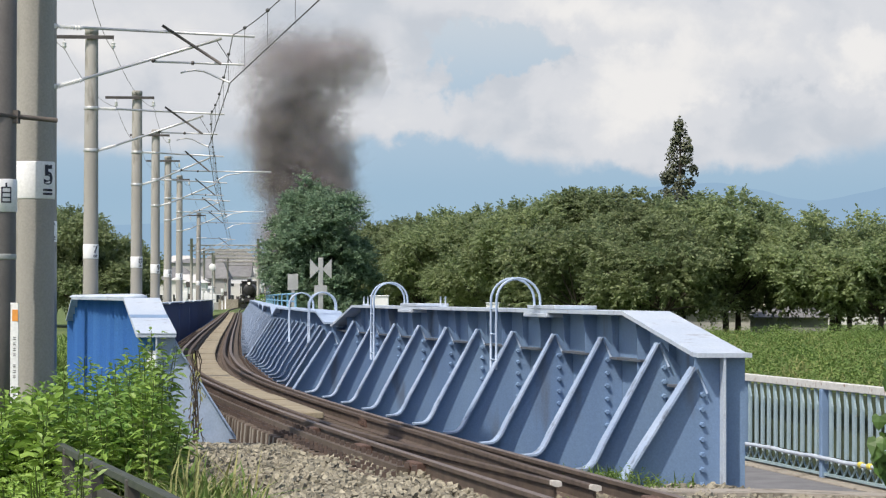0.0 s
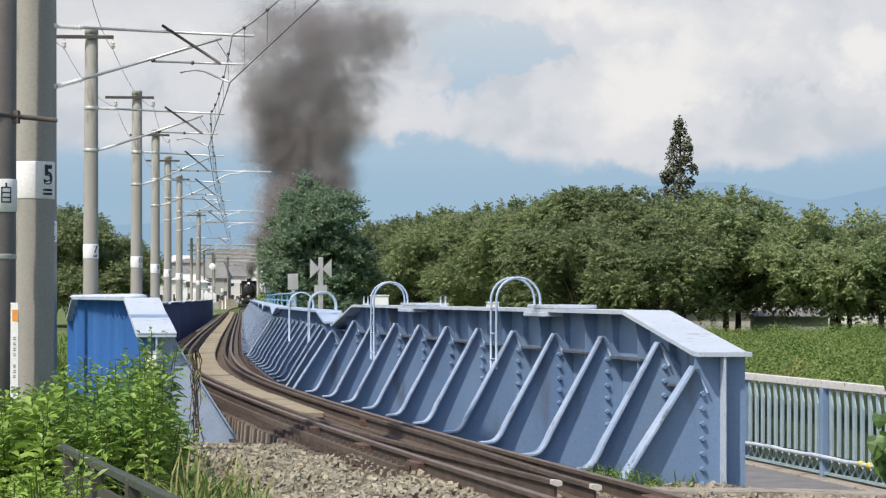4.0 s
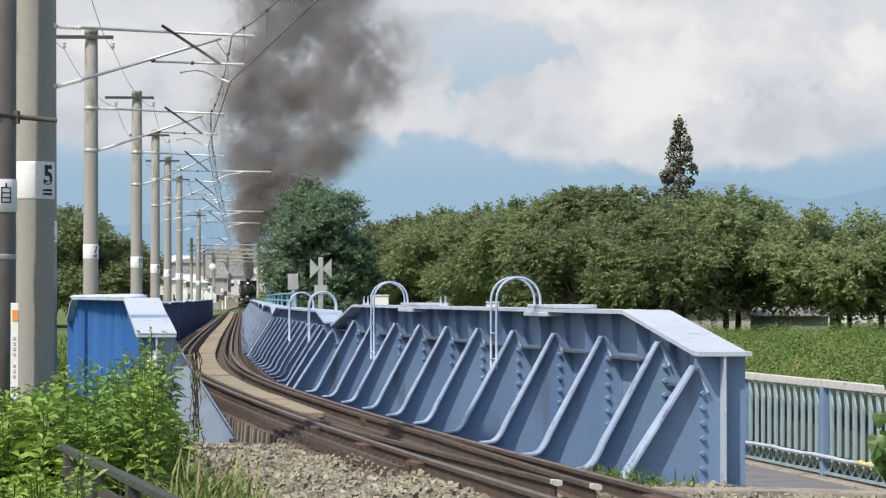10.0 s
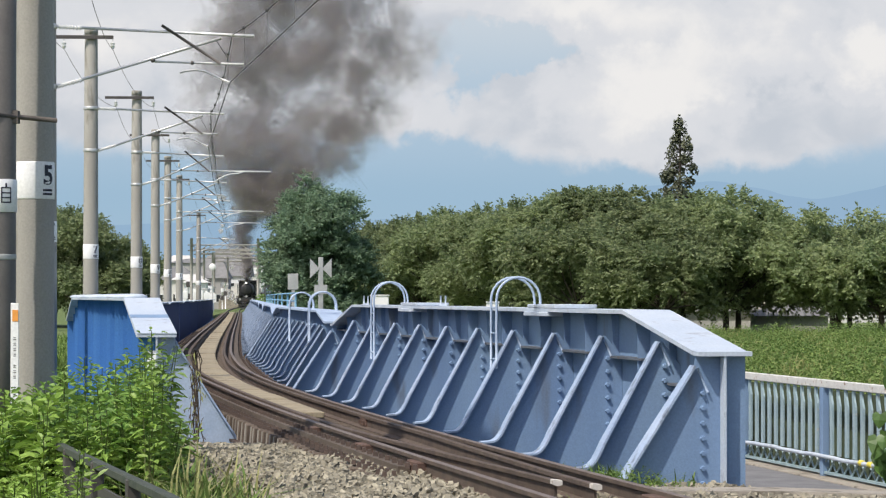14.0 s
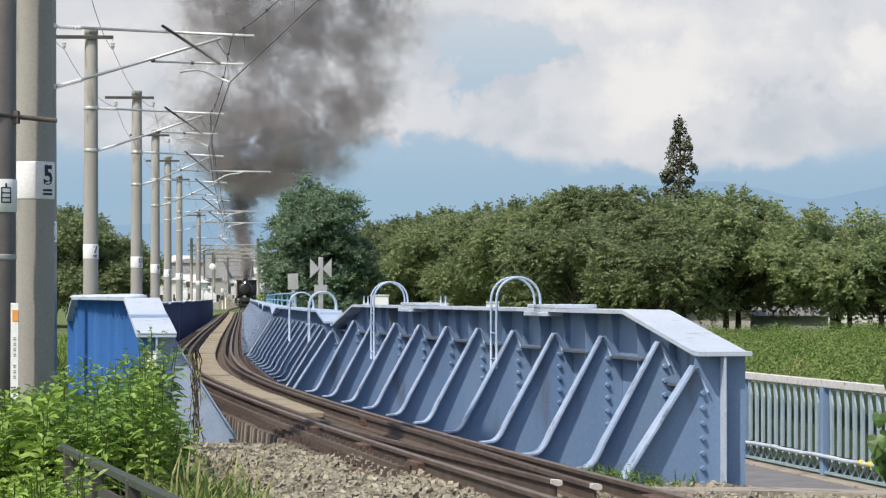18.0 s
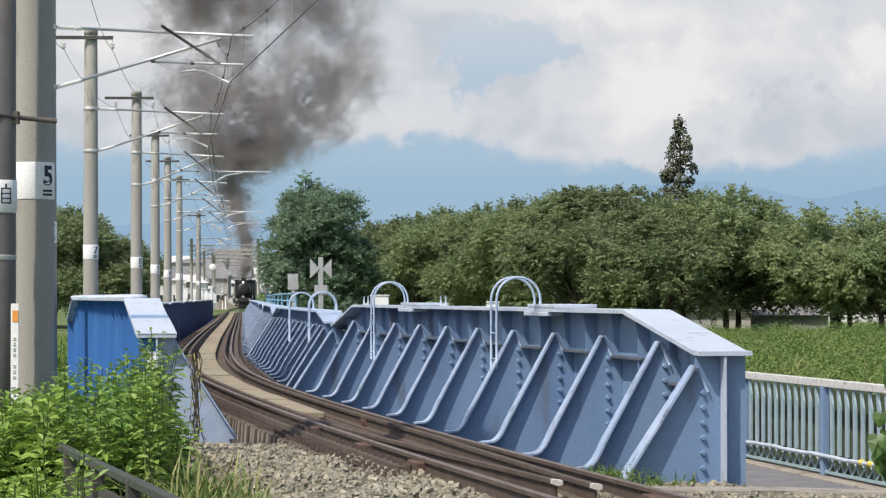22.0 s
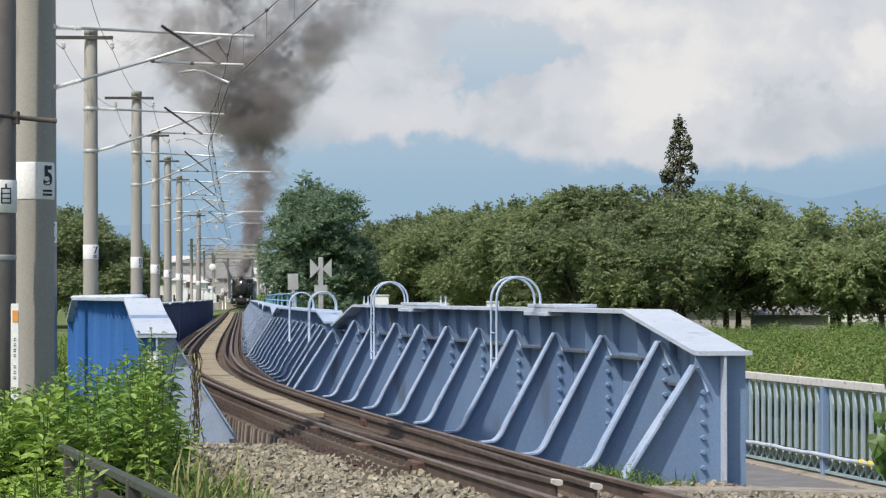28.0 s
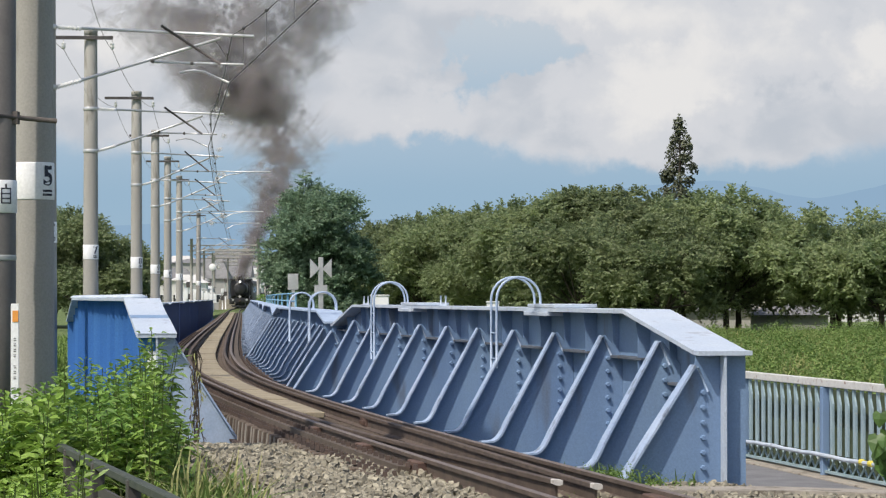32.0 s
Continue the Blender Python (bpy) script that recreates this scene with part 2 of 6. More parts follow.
def box(bm, x0, x1, y0, y1, z0, z1, bevel=0.0):
    r = bmesh.ops.create_cube(bm, size=1.0, matrix=Matrix.LocRotScale(((x0 + x1) / 2, (y0 + y1) / 2, (z0 + z1) / 2), None, (abs(x1 - x0), abs(y1 - y0), abs(z1 - z0))))
    if bevel:
        es = list({e for v in r["verts"] for e in v.link_edges})
        bmesh.ops.bevel(bm, geom=es, offset=bevel, segments=1, affect="EDGES")
    return bm


def boxes(*args, bevel=0.0):
    bm = bmesh.new()
    for a in args:
        box(bm, *a, bevel=bevel)
    return bm


def prism(bm, pts, depth, to):
    """A flat outline pts (u, v), thickened by depth; to(u, v, w) gives the place."""
    a = [bm.verts.new(to(u, v, 0.0)) for u, v in pts]
    b = [bm.verts.new(to(u, v, depth)) for u, v in pts]
    n = len(pts)
    bm.faces.new(a)
    bm.faces.new(b[::-1])
    for i in range(n):
        bm.faces.new((a[i], b[i], b[(i + 1) % n], a[(i + 1) % n]))
    return bm


def tube(bm, pts, r, seg=8, r2=None):
    """A round bar along pts."""
    pts = [Vector(p) for p in pts]
    rings, before = [], None
    for i, p in enumerate(pts):
        d = (pts[min(i + 1, len(pts) - 1)] - pts[max(i - 1, 0)]).normalized()
        side = d.cross(Vector((0, 0, 1)) if abs(d.z) < 0.95 else Vector((1, 0, 0))).normalized()
        if before is not None and side.dot(before) < 0:
            side = -side
        before = side
        up = side.cross(d)
        rad = r if r2 is None else r + (r2 - r) * i / (len(pts) - 1)
        rings.append([bm.verts.new(p + (side * math.cos(t) + up * math.sin(t)) * rad) for t in (2 * math.pi * k / seg for k in range(seg))])
    for a, b in zip(rings, rings[1:]):
        for k in range(seg):
            f = bm.faces.new((a[k], a[(k + 1) % seg], b[(k + 1) % seg], b[k]))
            f.smooth = True
    bm.faces.new(rings[0])
    bm.faces.new(rings[-1][::-1])
    return bm


def lathe(bm, prof, seg=20, at=(0, 0, 0), axis="Z"):
    """A turned body of (radius, height) pairs."""
    at = Vector(at)
    rings = []
    for r, h in prof:
        ring = []
        for k in range(seg):
            t = 2 * math.pi * k / seg
            c, s = r * math.cos(t), r * math.sin(t)
            v = Vector((c, s, h)) if axis == "Z" else Vector((h, c, s)) if axis == "X" else Vector((c, h, s))
            ring.append(bm.verts.new(at + v))
        rings.append(ring)
    for a, b in zip(rings, rings[1:]):
        for k in range(seg):
            f = bm.faces.new((a[k], a[(k + 1) % seg], b[(k + 1) % seg], b[k]))
            f.smooth = True
    bm.faces.new(rings[0])
    bm.faces.new(rings[-1][::-1])
    bmesh.ops.recalc_face_normals(bm, faces=bm.faces)
    return bm


def soup(verts, faces, material, name):
    me = bpy.data.meshes.new(name)
    me.from_pydata(verts, [], faces)
    me.materials.append(material)
    me.update()
    return me


# ---- the line of the track ----
HEAD_Y = [10, 25, 40, 55, 70, 90, 120, 260, 340, 400, 520, 640]
HEAD_S = [-0.206, -0.184, -0.151, -0.097, -0.0764, -0.0733, -0.0716, -0.0733, -0.0602, -0.0325, -0.005, 0.0]
GRID = np.linspace(0.0, 640.0, 2561)
SLOPE = np.interp(GRID, HEAD_Y, HEAD_S)
RUN = np.concatenate([[0.0], np.cumsum((SLOPE[1:] + SLOPE[:-1]) / 2 * np.diff(GRID))])
RUN = RUN - np.interp(29.0, GRID, RUN) - 0.975
GAUGE, CANT = 1.132, 0.081


def mid(y):
    return float(np.interp(y, GRID, RUN))


def slope(y):
    return float(np.interp(y, GRID, SLOPE))


def cant(y):
    return CANT * float(np.interp(y, [90, 150, 300], [1.0, 0.3, 0.0]))


def on(y, off, z=0.0):
    """The point beside the track: off metres to the right of its middle, z above the lower rail."""
    s = slope(y)
    n = math.hypot(1.0, s)
    return Vector((mid(y) + off / n, y - off * s / n, z + cant(y) * (0.5 - max(-1.2, min(1.2, off)) / GAUGE)))


def along(y):
    return math.degrees(math.atan2(1.0, slope(y)))


def sweep(bm, ys, outline, top=None):
    """An outline (off, z) carried along the track; faces whose outline index is in top take the second material."""
    rings = []
    for y in ys:
        rings.append([bm.verts.new(on(y, o(y) if callable(o) else o, z)) for o, z in outline])
    n = len(outline)
    for a, b in zip(rings, rings[1:]):
        for k in range(n):
            f = bm.faces.new((a[k], b[k], b[(k + 1) % n], a[(k + 1) % n]))
            if top and k in top:
                f.material_index = 1
    bm.faces.new(rings[0])
    bm.faces.new(rings[-1][::-1])
    return bm


def steps(a, b, near=1.0, far=6.0):
    ys, y = [], a
    while y < b:
        ys.append(y)
        y += near if y < 70 else far
    return ys + [b]


# ---- ground, backdrop ----
def edge_y(off):
    """Where the abutment stands, skewed across the track."""
    return 25.8 - 2.45 * off


def ground_z(x, y):
    off = x - mid(max(0.0, min(640.0, y)))
    base = -0.85
    if y < 60:
        base += 0.25 * max(0.0, min(1.0, (60 - y) / 30))
    base += 0.12 * noise.noise((x * 0.05, y * 0.05, 3.0)) * min(1.0, abs(off) / 8)
    inside = max(0.0, min(1.0, (5.2 - abs(off)) / 1.6))
    past = max(0.0, min(1.0, (y - edge_y(max(-3, min(3, off))) - 0.6) / 1.2)) * max(0.0, min(1.0, (266 - y) / 3))
    base -= 2.8 * inside * past
    if y < 40:
        t = max(0.0, min(1.0, (3.6 - abs(off)) / 1.6)) * (1 - past)
        base = base * (1 - t) + (-0.26) * t
    if 1.3 < off < 7.5 and 17.0 < y < 55.0:
        base = min(base, -0.95)
    if y > 268:
        t = max(0.0, min(1.0, (7 - abs(off)) / 4))
        base = base * (1 - t) + (-0.32) * t
    return base


def make_ground():
    xs = [-3000, -1500, -700, -350, -180, -100, -60, -40] + [-30 + 1.0 * i for i in range(61)] + [40, 60, 100, 180, 350, 700, 1500, 3000]
    ys = [-600, -200, -60, -20, -5] + [1.0 * i for i in range(0, 90)] + [90 + 5.0 * i for i in range(72)] + [460, 520, 640, 900, 1500, 2500, 3900]
    verts = [(x, y, ground_z(x, y)) for y in ys for x in xs]
    n = len(xs)
    faces = [(j * n + i, j * n + i + 1, (j + 1) * n + i + 1, (j + 1) * n + i) for j in range(len(ys) - 1) for i in range(n - 1)]
    me = soup(verts, faces, GRASSM, "ground")
    for p in me.polygons:
        p.use_smooth = True
    tagged(new("ground", me), "rough green meadow with dry yellowish patches", "ground", kind="structure")


make_ground()


def sky_material():
    m = bpy.data.materials.new("cloudy_sky")
    m.use_nodes = True
    nt = m.node_tree
    nt.nodes.clear()
    N, Lk = nt.nodes.new, nt.links.new
    tc = N("ShaderNodeTexCoord")
    sep = N("ShaderNodeSeparateXYZ")
    Lk(tc.outputs["Object"], sep.inputs[0])

    def noise_at(scale, sx, sz, detail, dist=0.0, shift=0.0):
        mp = N("ShaderNodeMapping")
        mp.inputs["Scale"].default_value = (sx, 1, sz)
        mp.inputs["Location"].default_value = (shift, shift * 0.7, 0)
        Lk(tc.outputs["Object"], mp.inputs["Vector"])
        n = N("ShaderNodeTexNoise")
        n.inputs["Scale"].default_value, n.inputs["Detail"].default_value = scale, detail
        n.inputs["Roughness"].default_value = 0.5
        n.inputs["Distortion"].default_value = dist
        Lk(mp.outputs[0], n.inputs["Vector"])
        return n.outputs["Fac"]

    def ramp(src, stops):
        r = N("ShaderNodeValToRGB")
        r.color_ramp.interpolation = "EASE"
        els = r.color_ramp.elements
        while len(els) < len(stops):
            els.new(0.5)
        for e, (p, c) in zip(els, stops):
            e.position, e.color = p, (*c, 1)
        Lk(src, r.inputs[0])
        return r.outputs[0]

    def maths(op, a, b):
        n = N("ShaderNodeMath")
        n.operation = op
        n.use_clamp = False
        for i, v in enumerate((a, b)):
            if isinstance(v, (int, float)):
                n.inputs[i].default_value = v
            else:
                Lk(v, n.inputs[i])
        return n.outputs[0]

    # the coordinates, ruffled so that the cloud masses get billowing rims
    ruf = N("ShaderNodeTexNoise")
    ruf.inputs["Scale"].default_value, ruf.inputs["Detail"].default_value, ruf.inputs["Roughness"].default_value = 0.015, 8.0, 0.60
    Lk(tc.outputs["Object"], ruf.inputs["Vector"])
    off = N("ShaderNodeVectorMath")
    off.operation = "MULTIPLY_ADD"
    off.inputs[1].default_value, off.inputs[2].default_value = (190, 0, 150), (-95, 0, -75)
    Lk(ruf.outputs["Color"], off.inputs[0])
    warp = N("ShaderNodeVectorMath")
    Lk(tc.outputs["Object"], warp.inputs[0])
    Lk(off.outputs[0], warp.inputs[1])

    def mass(x, z, wide, tall, gain):
        """A soft cloud mass (or a gap, if gain is negative) round (x, z)."""
        mp = N("ShaderNodeMapping")
        mp.inputs["Scale"].default_value = (1 / wide, 0, 1 / tall)
        mp.inputs["Location"].default_value = (-x / wide, 0, -z / tall)
        Lk(warp.outputs[0], mp.inputs["Vector"])
        gr = N("ShaderNodeTexGradient")
        gr.gradient_type = "SPHERICAL"
        Lk(mp.outputs[0], gr.inputs[0])
        return maths("MULTIPLY", gr.outputs["Fac"], gain)

    def total(masses):
        out = 0.0
        for m5 in masses:
            out = maths("ADD", out, mass(*m5))
        return out

    height = maths("DIVIDE", sep.outputs["Z"], 520.0)
    clear = ramp(height, [(0.0, (0.38, 0.53, 0.66)), (0.32, (0.33, 0.50, 0.665)), (0.55, (0.40, 0.55, 0.70)), (1.0, (0.58, 0.66, 0.74))])
    big = noise_at(0.0031, 1.0, 1.7, 9.0, 0.25, 2.0)
    lift = maths("MULTIPLY", maths("SUBTRACT", height, 0.50), 1.5)
    cover = maths("ADD", maths("MULTIPLY", maths("SUBTRACT", big, 0.5), 0.30), lift)
    cover = maths("ADD", cover, total([(300, 300, 330, 170, 0.42), (560, 290, 330, 150, 0.30), (-90, 300, 190, 120, 0.25), (-520, 330, 380, 170, 0.25),
                                       (30, 450, 210, 170, -0.50), (170, 430, 230, 65, -0.50), (700, 500, 220, 100, -0.55), (-60, 230, 160, 60, -0.2)]))
    mask = ramp(maths("ADD", cover, 0.385), [(0.40, (0, 0, 0)), (0.58, (1, 1, 1))])
    shade = noise_at(0.0075, 1.0, 1.5, 9.0, 0.3, 7.0)
    lit = maths("ADD", maths("MULTIPLY", maths("SUBTRACT", shade, 0.5), 0.80),
                total([(320, 335, 190, 120, 0.52), (470, 420, 260, 110, 0.42), (715, 400, 130, 90, 0.50), (220, 505, 260, 70, 0.45), (-90, 320, 130, 70, 0.25), (-560, 440, 330, 130, 0.35), (560, 290, 200, 70, -0.12)]))
    white = ramp(maths("ADD", lit, 0.38), [(0.25, (0.55, 0.605, 0.68)), (0.52, (0.68, 0.715, 0.77)), (0.85, (0.835, 0.845, 0.855))])
    mix = N("ShaderNodeMix")
    mix.data_type = "RGBA"
    Lk(mask, mix.inputs[0])
    Lk(clear, mix.inputs[6])
    Lk(white, mix.inputs[7])
    em = N("ShaderNodeEmission")
    Lk(mix.outputs[2], em.inputs["Color"])
    out = N("ShaderNodeOutputMaterial")
    Lk(em.outputs[0], out.inputs["Surface"])
    return m


def make_backdrop():
    verts, faces = [], []
    n = 24
    for i in range(n + 1):
        a = radians(-19 + 38 * i / n)
        x, y = 4700 * math.sin(a), 4700 * math.cos(a)
        verts += [(x, y - 4650, -60), (x, y - 4650, 1500)]
    for i in range(n):
        faces.append((2 * i, 2 * i + 2, 2 * i + 3, 2 * i + 1))
    ob = new("sky_backdrop", soup(verts, faces, sky_material(), "sky_backdrop"))
    ob.location = (0, 4650, 0)
    ob.visible_shadow = False
    tagged(ob, "bright summer clouds over a hazy blue sky", "sky", kind="structure")
    # the far mountains, pale with distance; their haze is put into a glowing colour
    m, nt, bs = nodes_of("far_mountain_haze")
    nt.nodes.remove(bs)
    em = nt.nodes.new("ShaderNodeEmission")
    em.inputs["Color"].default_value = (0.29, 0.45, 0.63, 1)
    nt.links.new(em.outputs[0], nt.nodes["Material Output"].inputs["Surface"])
    verts, faces = [], []
    n = 160
    for i in range(n + 1):
        x = -1000 + 2000 * i / n
        u = (x + 1000) / 2000
        z = 118 + 14 * noise.noise((u * 5.0 + 0.4, 0.3, 0.0)) + 8 * noise.noise((u * 17.0, 1.3, 0.0)) + 3 * noise.noise((u * 50, 4, 0))
        z += 62 * math.exp(-((x - 400) / 170) ** 2) + 60 * math.exp(-((x - 720) / 150) ** 2) + 30 * math.exp(-((x - 170) / 120) ** 2)
        verts += [(x, 4200 + 60 * math.sin(u * 9), -60), (x, 4200 + 60 * math.sin(u * 9), z)]
    for i in range(n):
        faces.append((2 * i, 2 * i + 2, 2 * i + 3, 2 * i + 1))
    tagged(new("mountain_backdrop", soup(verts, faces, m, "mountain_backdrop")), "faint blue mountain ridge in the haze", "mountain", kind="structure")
    return ob


SKY = make_backdrop()

# ---- track ----
RAIL_OUT = [(-0.062, -0.15), (0.062, -0.15), (0.062, -0.138), (0.010, -0.118), (0.010, -0.042), (0.0325, -0.034), (0.0325, -0.006), (0.024, 0.0), (-0.024, 0.0), (-0.0325, -0.006), (-0.0325, -0.034), (-0.010, -0.042), (-0.010, -0.118), (-0.062, -0.138)]


def rail_along(name, off, a, b, label, z=0.0, head=RAILTOP):
    bm = bmesh.new()
    if callable(off):
        outline = [((lambda y, o=o: off(y) + o), zz + z) for o, zz in RAIL_OUT]
    else:
        outline = [(off + o, zz + z) for o, zz in RAIL_OUT]
    sweep(bm, steps(a, b), outline, top=(6, 7, 8))
    ob = part(name, bm, RAILM, None, "", mats=(head,))
    return tagged(ob, label, "rail", "rails of the track", "structure")


rail_along("running_rail", 0.566, 6.0, 460.0, "rusty brown steel running rail curving over the bridge")
rail_along("running_rail", -0.566, 6.0, 460.0, "rusty brown steel running rail curving over the bridge")


def flare(y, side):
    t = max(0.0, min(1.0, (26.5 - y) / 7.0))
    return side * (0.40 - 0.29 * t) + 0.09 * t


rail_along("guard_rail", lambda y: flare(y, 1), 19.1, 262.0, "brown guard rail bent inward at its end", -0.005, RAILM)
rail_along("guard_rail", lambda y: flare(y, -1), 19.35, 262.0, "brown guard rail bent inward at its end", -0.005, RAILM)
for side, y0 in ((1, 19.04), (-1, 19.29)):
    bm = bmesh.new()
    sweep(bm, [y0, y0 + 0.085], [(flare(y0, side) + o * 1.06, zz * 1.02 - 0.002) for o, zz in RAIL_OUT[4:12]])
    sole("rail_end_mark", bm, LIME, "whitewashed end of a guard rail", "rail end", "rail end marks")

# rail joints with fishplates, on the running rails and the guards
for y, off in ((18.6, 0.5), (27.2, -0.60), (24.0, -0.62), (30.6, 0.42), (21.5, -0.6)):
    bm = boxes((-0.05, 0.05, -0.22, 0.22, -0.13, -0.035), bevel=0.008)
    for k in (-0.15, -0.05, 0.05, 0.15):
        box(bm, -0.075, 0.075, k - 0.018, k + 0.018, -0.1, -0.065)
    sole("rail_joint", bm, surface("rust_joint", (0.085, 0.05, 0.04), (0.14, 0.085, 0.062), 0.85, 0, 8.0, 0.4), "rusty bolted fishplate joint on a rail", "rail joint", "rail joints",
         m=Matrix.Translation(on(y, off, 0.0)) @ Matrix.Rotation(math.atan(-slope(y)), 4, "Z"))


# sleepers: near ones singly, far ones as one
deck = thing("bridge_deck", "timber sleeper deck of the railway bridge with walkway boards", "bridge deck", kind="structure")
bm = boxes((-1.0, 1.0, -0.08, 0.08, -0.40, -0.152), bevel=0.012)
sleeper_me = bpy.data.meshes.new("sleeper")
bm.to_mesh(sleeper_me)
bm.free()
sleeper_me.materials.append(TIE)
sleeper_me.materials.append(ENDGRAIN)
for p in sleeper_me.polygons:
    if abs(p.normal.x) > 0.9:
        p.material_index = 1
far_v, far_f = [], []
y = 20.9
count = 0
while y < 262:
    tilt = -math.atan(cant(y) / GAUGE)
    m = Matrix.Translation(on(y, 0.0, 0.0)) @ Matrix.Rotation(math.atan(-slope(y)), 4, "Z") @ Matrix.Rotation(-tilt, 4, "Y")
    if count < 300:
        ob = new("sleeper", sleeper_me)
        ob.parent = deck
        ob.matrix_basis = m @ pose(random.uniform(-0.02, 0.02), 0, random.uniform(-0.004, 0.0), 0, 0, random.uniform(-0.6, 0.6))
    else:
        b = len(far_v)
        far_v += [tuple(m @ v.co) for v in sleeper_me.vertices]
        far_f += [tuple(b + i for i in p.vertices) for p in sleeper_me.polygons]
    count += 1
    y += 0.35
ob = new("distant_sleepers", soup(far_v, far_f, TIE, "distant_sleepers"))
ob.parent = deck
tagged(ob, kind="stuff")

# hook bolts on both ends of the sleepers, and the guard timbers
for side in (-1, 1):
    bm = bmesh.new()
    sweep(bm, steps(21.5, 262.0), [(side * 0.76, -0.150), (side * 0.76, -0.085), (side * 0.64, -0.085), (side * 0.64, -0.150)])
    part("guard_timber", bm, TIMBER, deck, "long weathered guard timber")
    v, f = [], []
    y = 21.1
    while y < 110:
        for o, z in ((0.83, -0.15), (0.93, -0.15), (0.70, -0.086)) if side < 0 else ((0.83, -0.15), (0.93, -0.15)):
            c = on(y + random.uniform(-0.02, 0.02) + 0.15 * (o == 0.83), side * o, z)
            b = len(v)
            for dx, dy in ((-0.02, -0.035), (0.02, -0.035), (0.02, 0.035), (-0.02, 0.035)):
                v += [(c.x + dx, c.y + dy, c.z), (c.x + dx * 0.8, c.y + dy * 0.8, c.z + 0.04)]
            f += [(b + 1, b + 3, b + 5, b + 7)] + [(b + 2 * k, b + 2 * ((k + 1) % 4), b + 2 * ((k + 1) % 4) + 1, b + 2 * k + 1) for k in range(4)]
        y += 0.30
    if side < 0:
        ob = new("hook_bolts", soup(v, f, STEELD, "hook_bolts"))
        ob.parent = deck
        tagged(ob, kind="stuff")
        continue
    bm = bmesh.new()
    sweep(bm, steps(27.5, 262.0), [(side * 0.98, -0.150), (side * 0.98, -0.125), (side * 1.06, -0.125), (side * 1.06, -0.150)])
    part("edge_strip", bm, STEELD, deck, "dark steel edge strip")
    ob = new("hook_bolts", soup(v, f, STEELD, "hook_bolts"))
    ob.parent = deck
    tagged(ob, kind="stuff")

# walkway boards between the guard rails
bm = boxes((-0.22, 0.22, -0.985, 0.985, -0.148, -0.075), bevel=0.01)
plank_me = bpy.data.meshes.new("plank")
bm.to_mesh(plank_me)
bm.free()
plank_me.materials.append(PLANK)
y = 33.5
while y < 259:
    ob = new("plank", plank_me)
    ob.parent = deck
    c = on(y, -0.03, 0.0)
    ob.matrix_basis = Matrix.Translation(c) @ Matrix.Rotation(math.atan(-slope(y)), 4, "Z") @ pose(0, 0, random.uniform(-0.01, 0.008), random.uniform(-0.2, 0.2), 0, random.uniform(-0.4, 0.4))
    y += 2.0

# stringers under the sleepers, with their stiffeners
for off in (-0.96, 0.82):
    st = thing("stringer", "dark steel stringer with upright stiffeners", "steel beam", "stringers under the deck", "structure")
    bm = bmesh.new()
    sweep(bm, steps(26.0 - 2.2 * off, 262.0), [(off - 0.012, -0.98), (off + 0.012, -0.98), (off + 0.012, -0.37), (off - 0.012, -0.37)])
    part("web", bm, STEELD, st)
    for z in (-0.40, -1.0):
        bm = bmesh.new()
        sweep(bm, steps(26.0 - 2.2 * off, 262.0), [(off - 0.12, z), (off + 0.12, z), (off + 0.12, z + 0.025), (off - 0.12, z + 0.025)])
        part("flange", bm, STEELD, st)
    bm = bmesh.new()
    y = 26.6 - 2.2 * off
    while y < 60:
        c, d = on(y, off - 0.11, 0), on(y, off + 0.11, 0)
        prism(bm, [(0, -0.97), (1, -0.97), (1, -0.41), (0, -0.41)], 0.03, lambda u, v, w, c=c, d=d: (c.x + (d.x - c.x) * u, c.y + (d.y - c.y) * u + w, v))
        y += 0.25
    part("stiffener_plates", bm, GALV, st, "pale upright stiffener plates", "stuff")


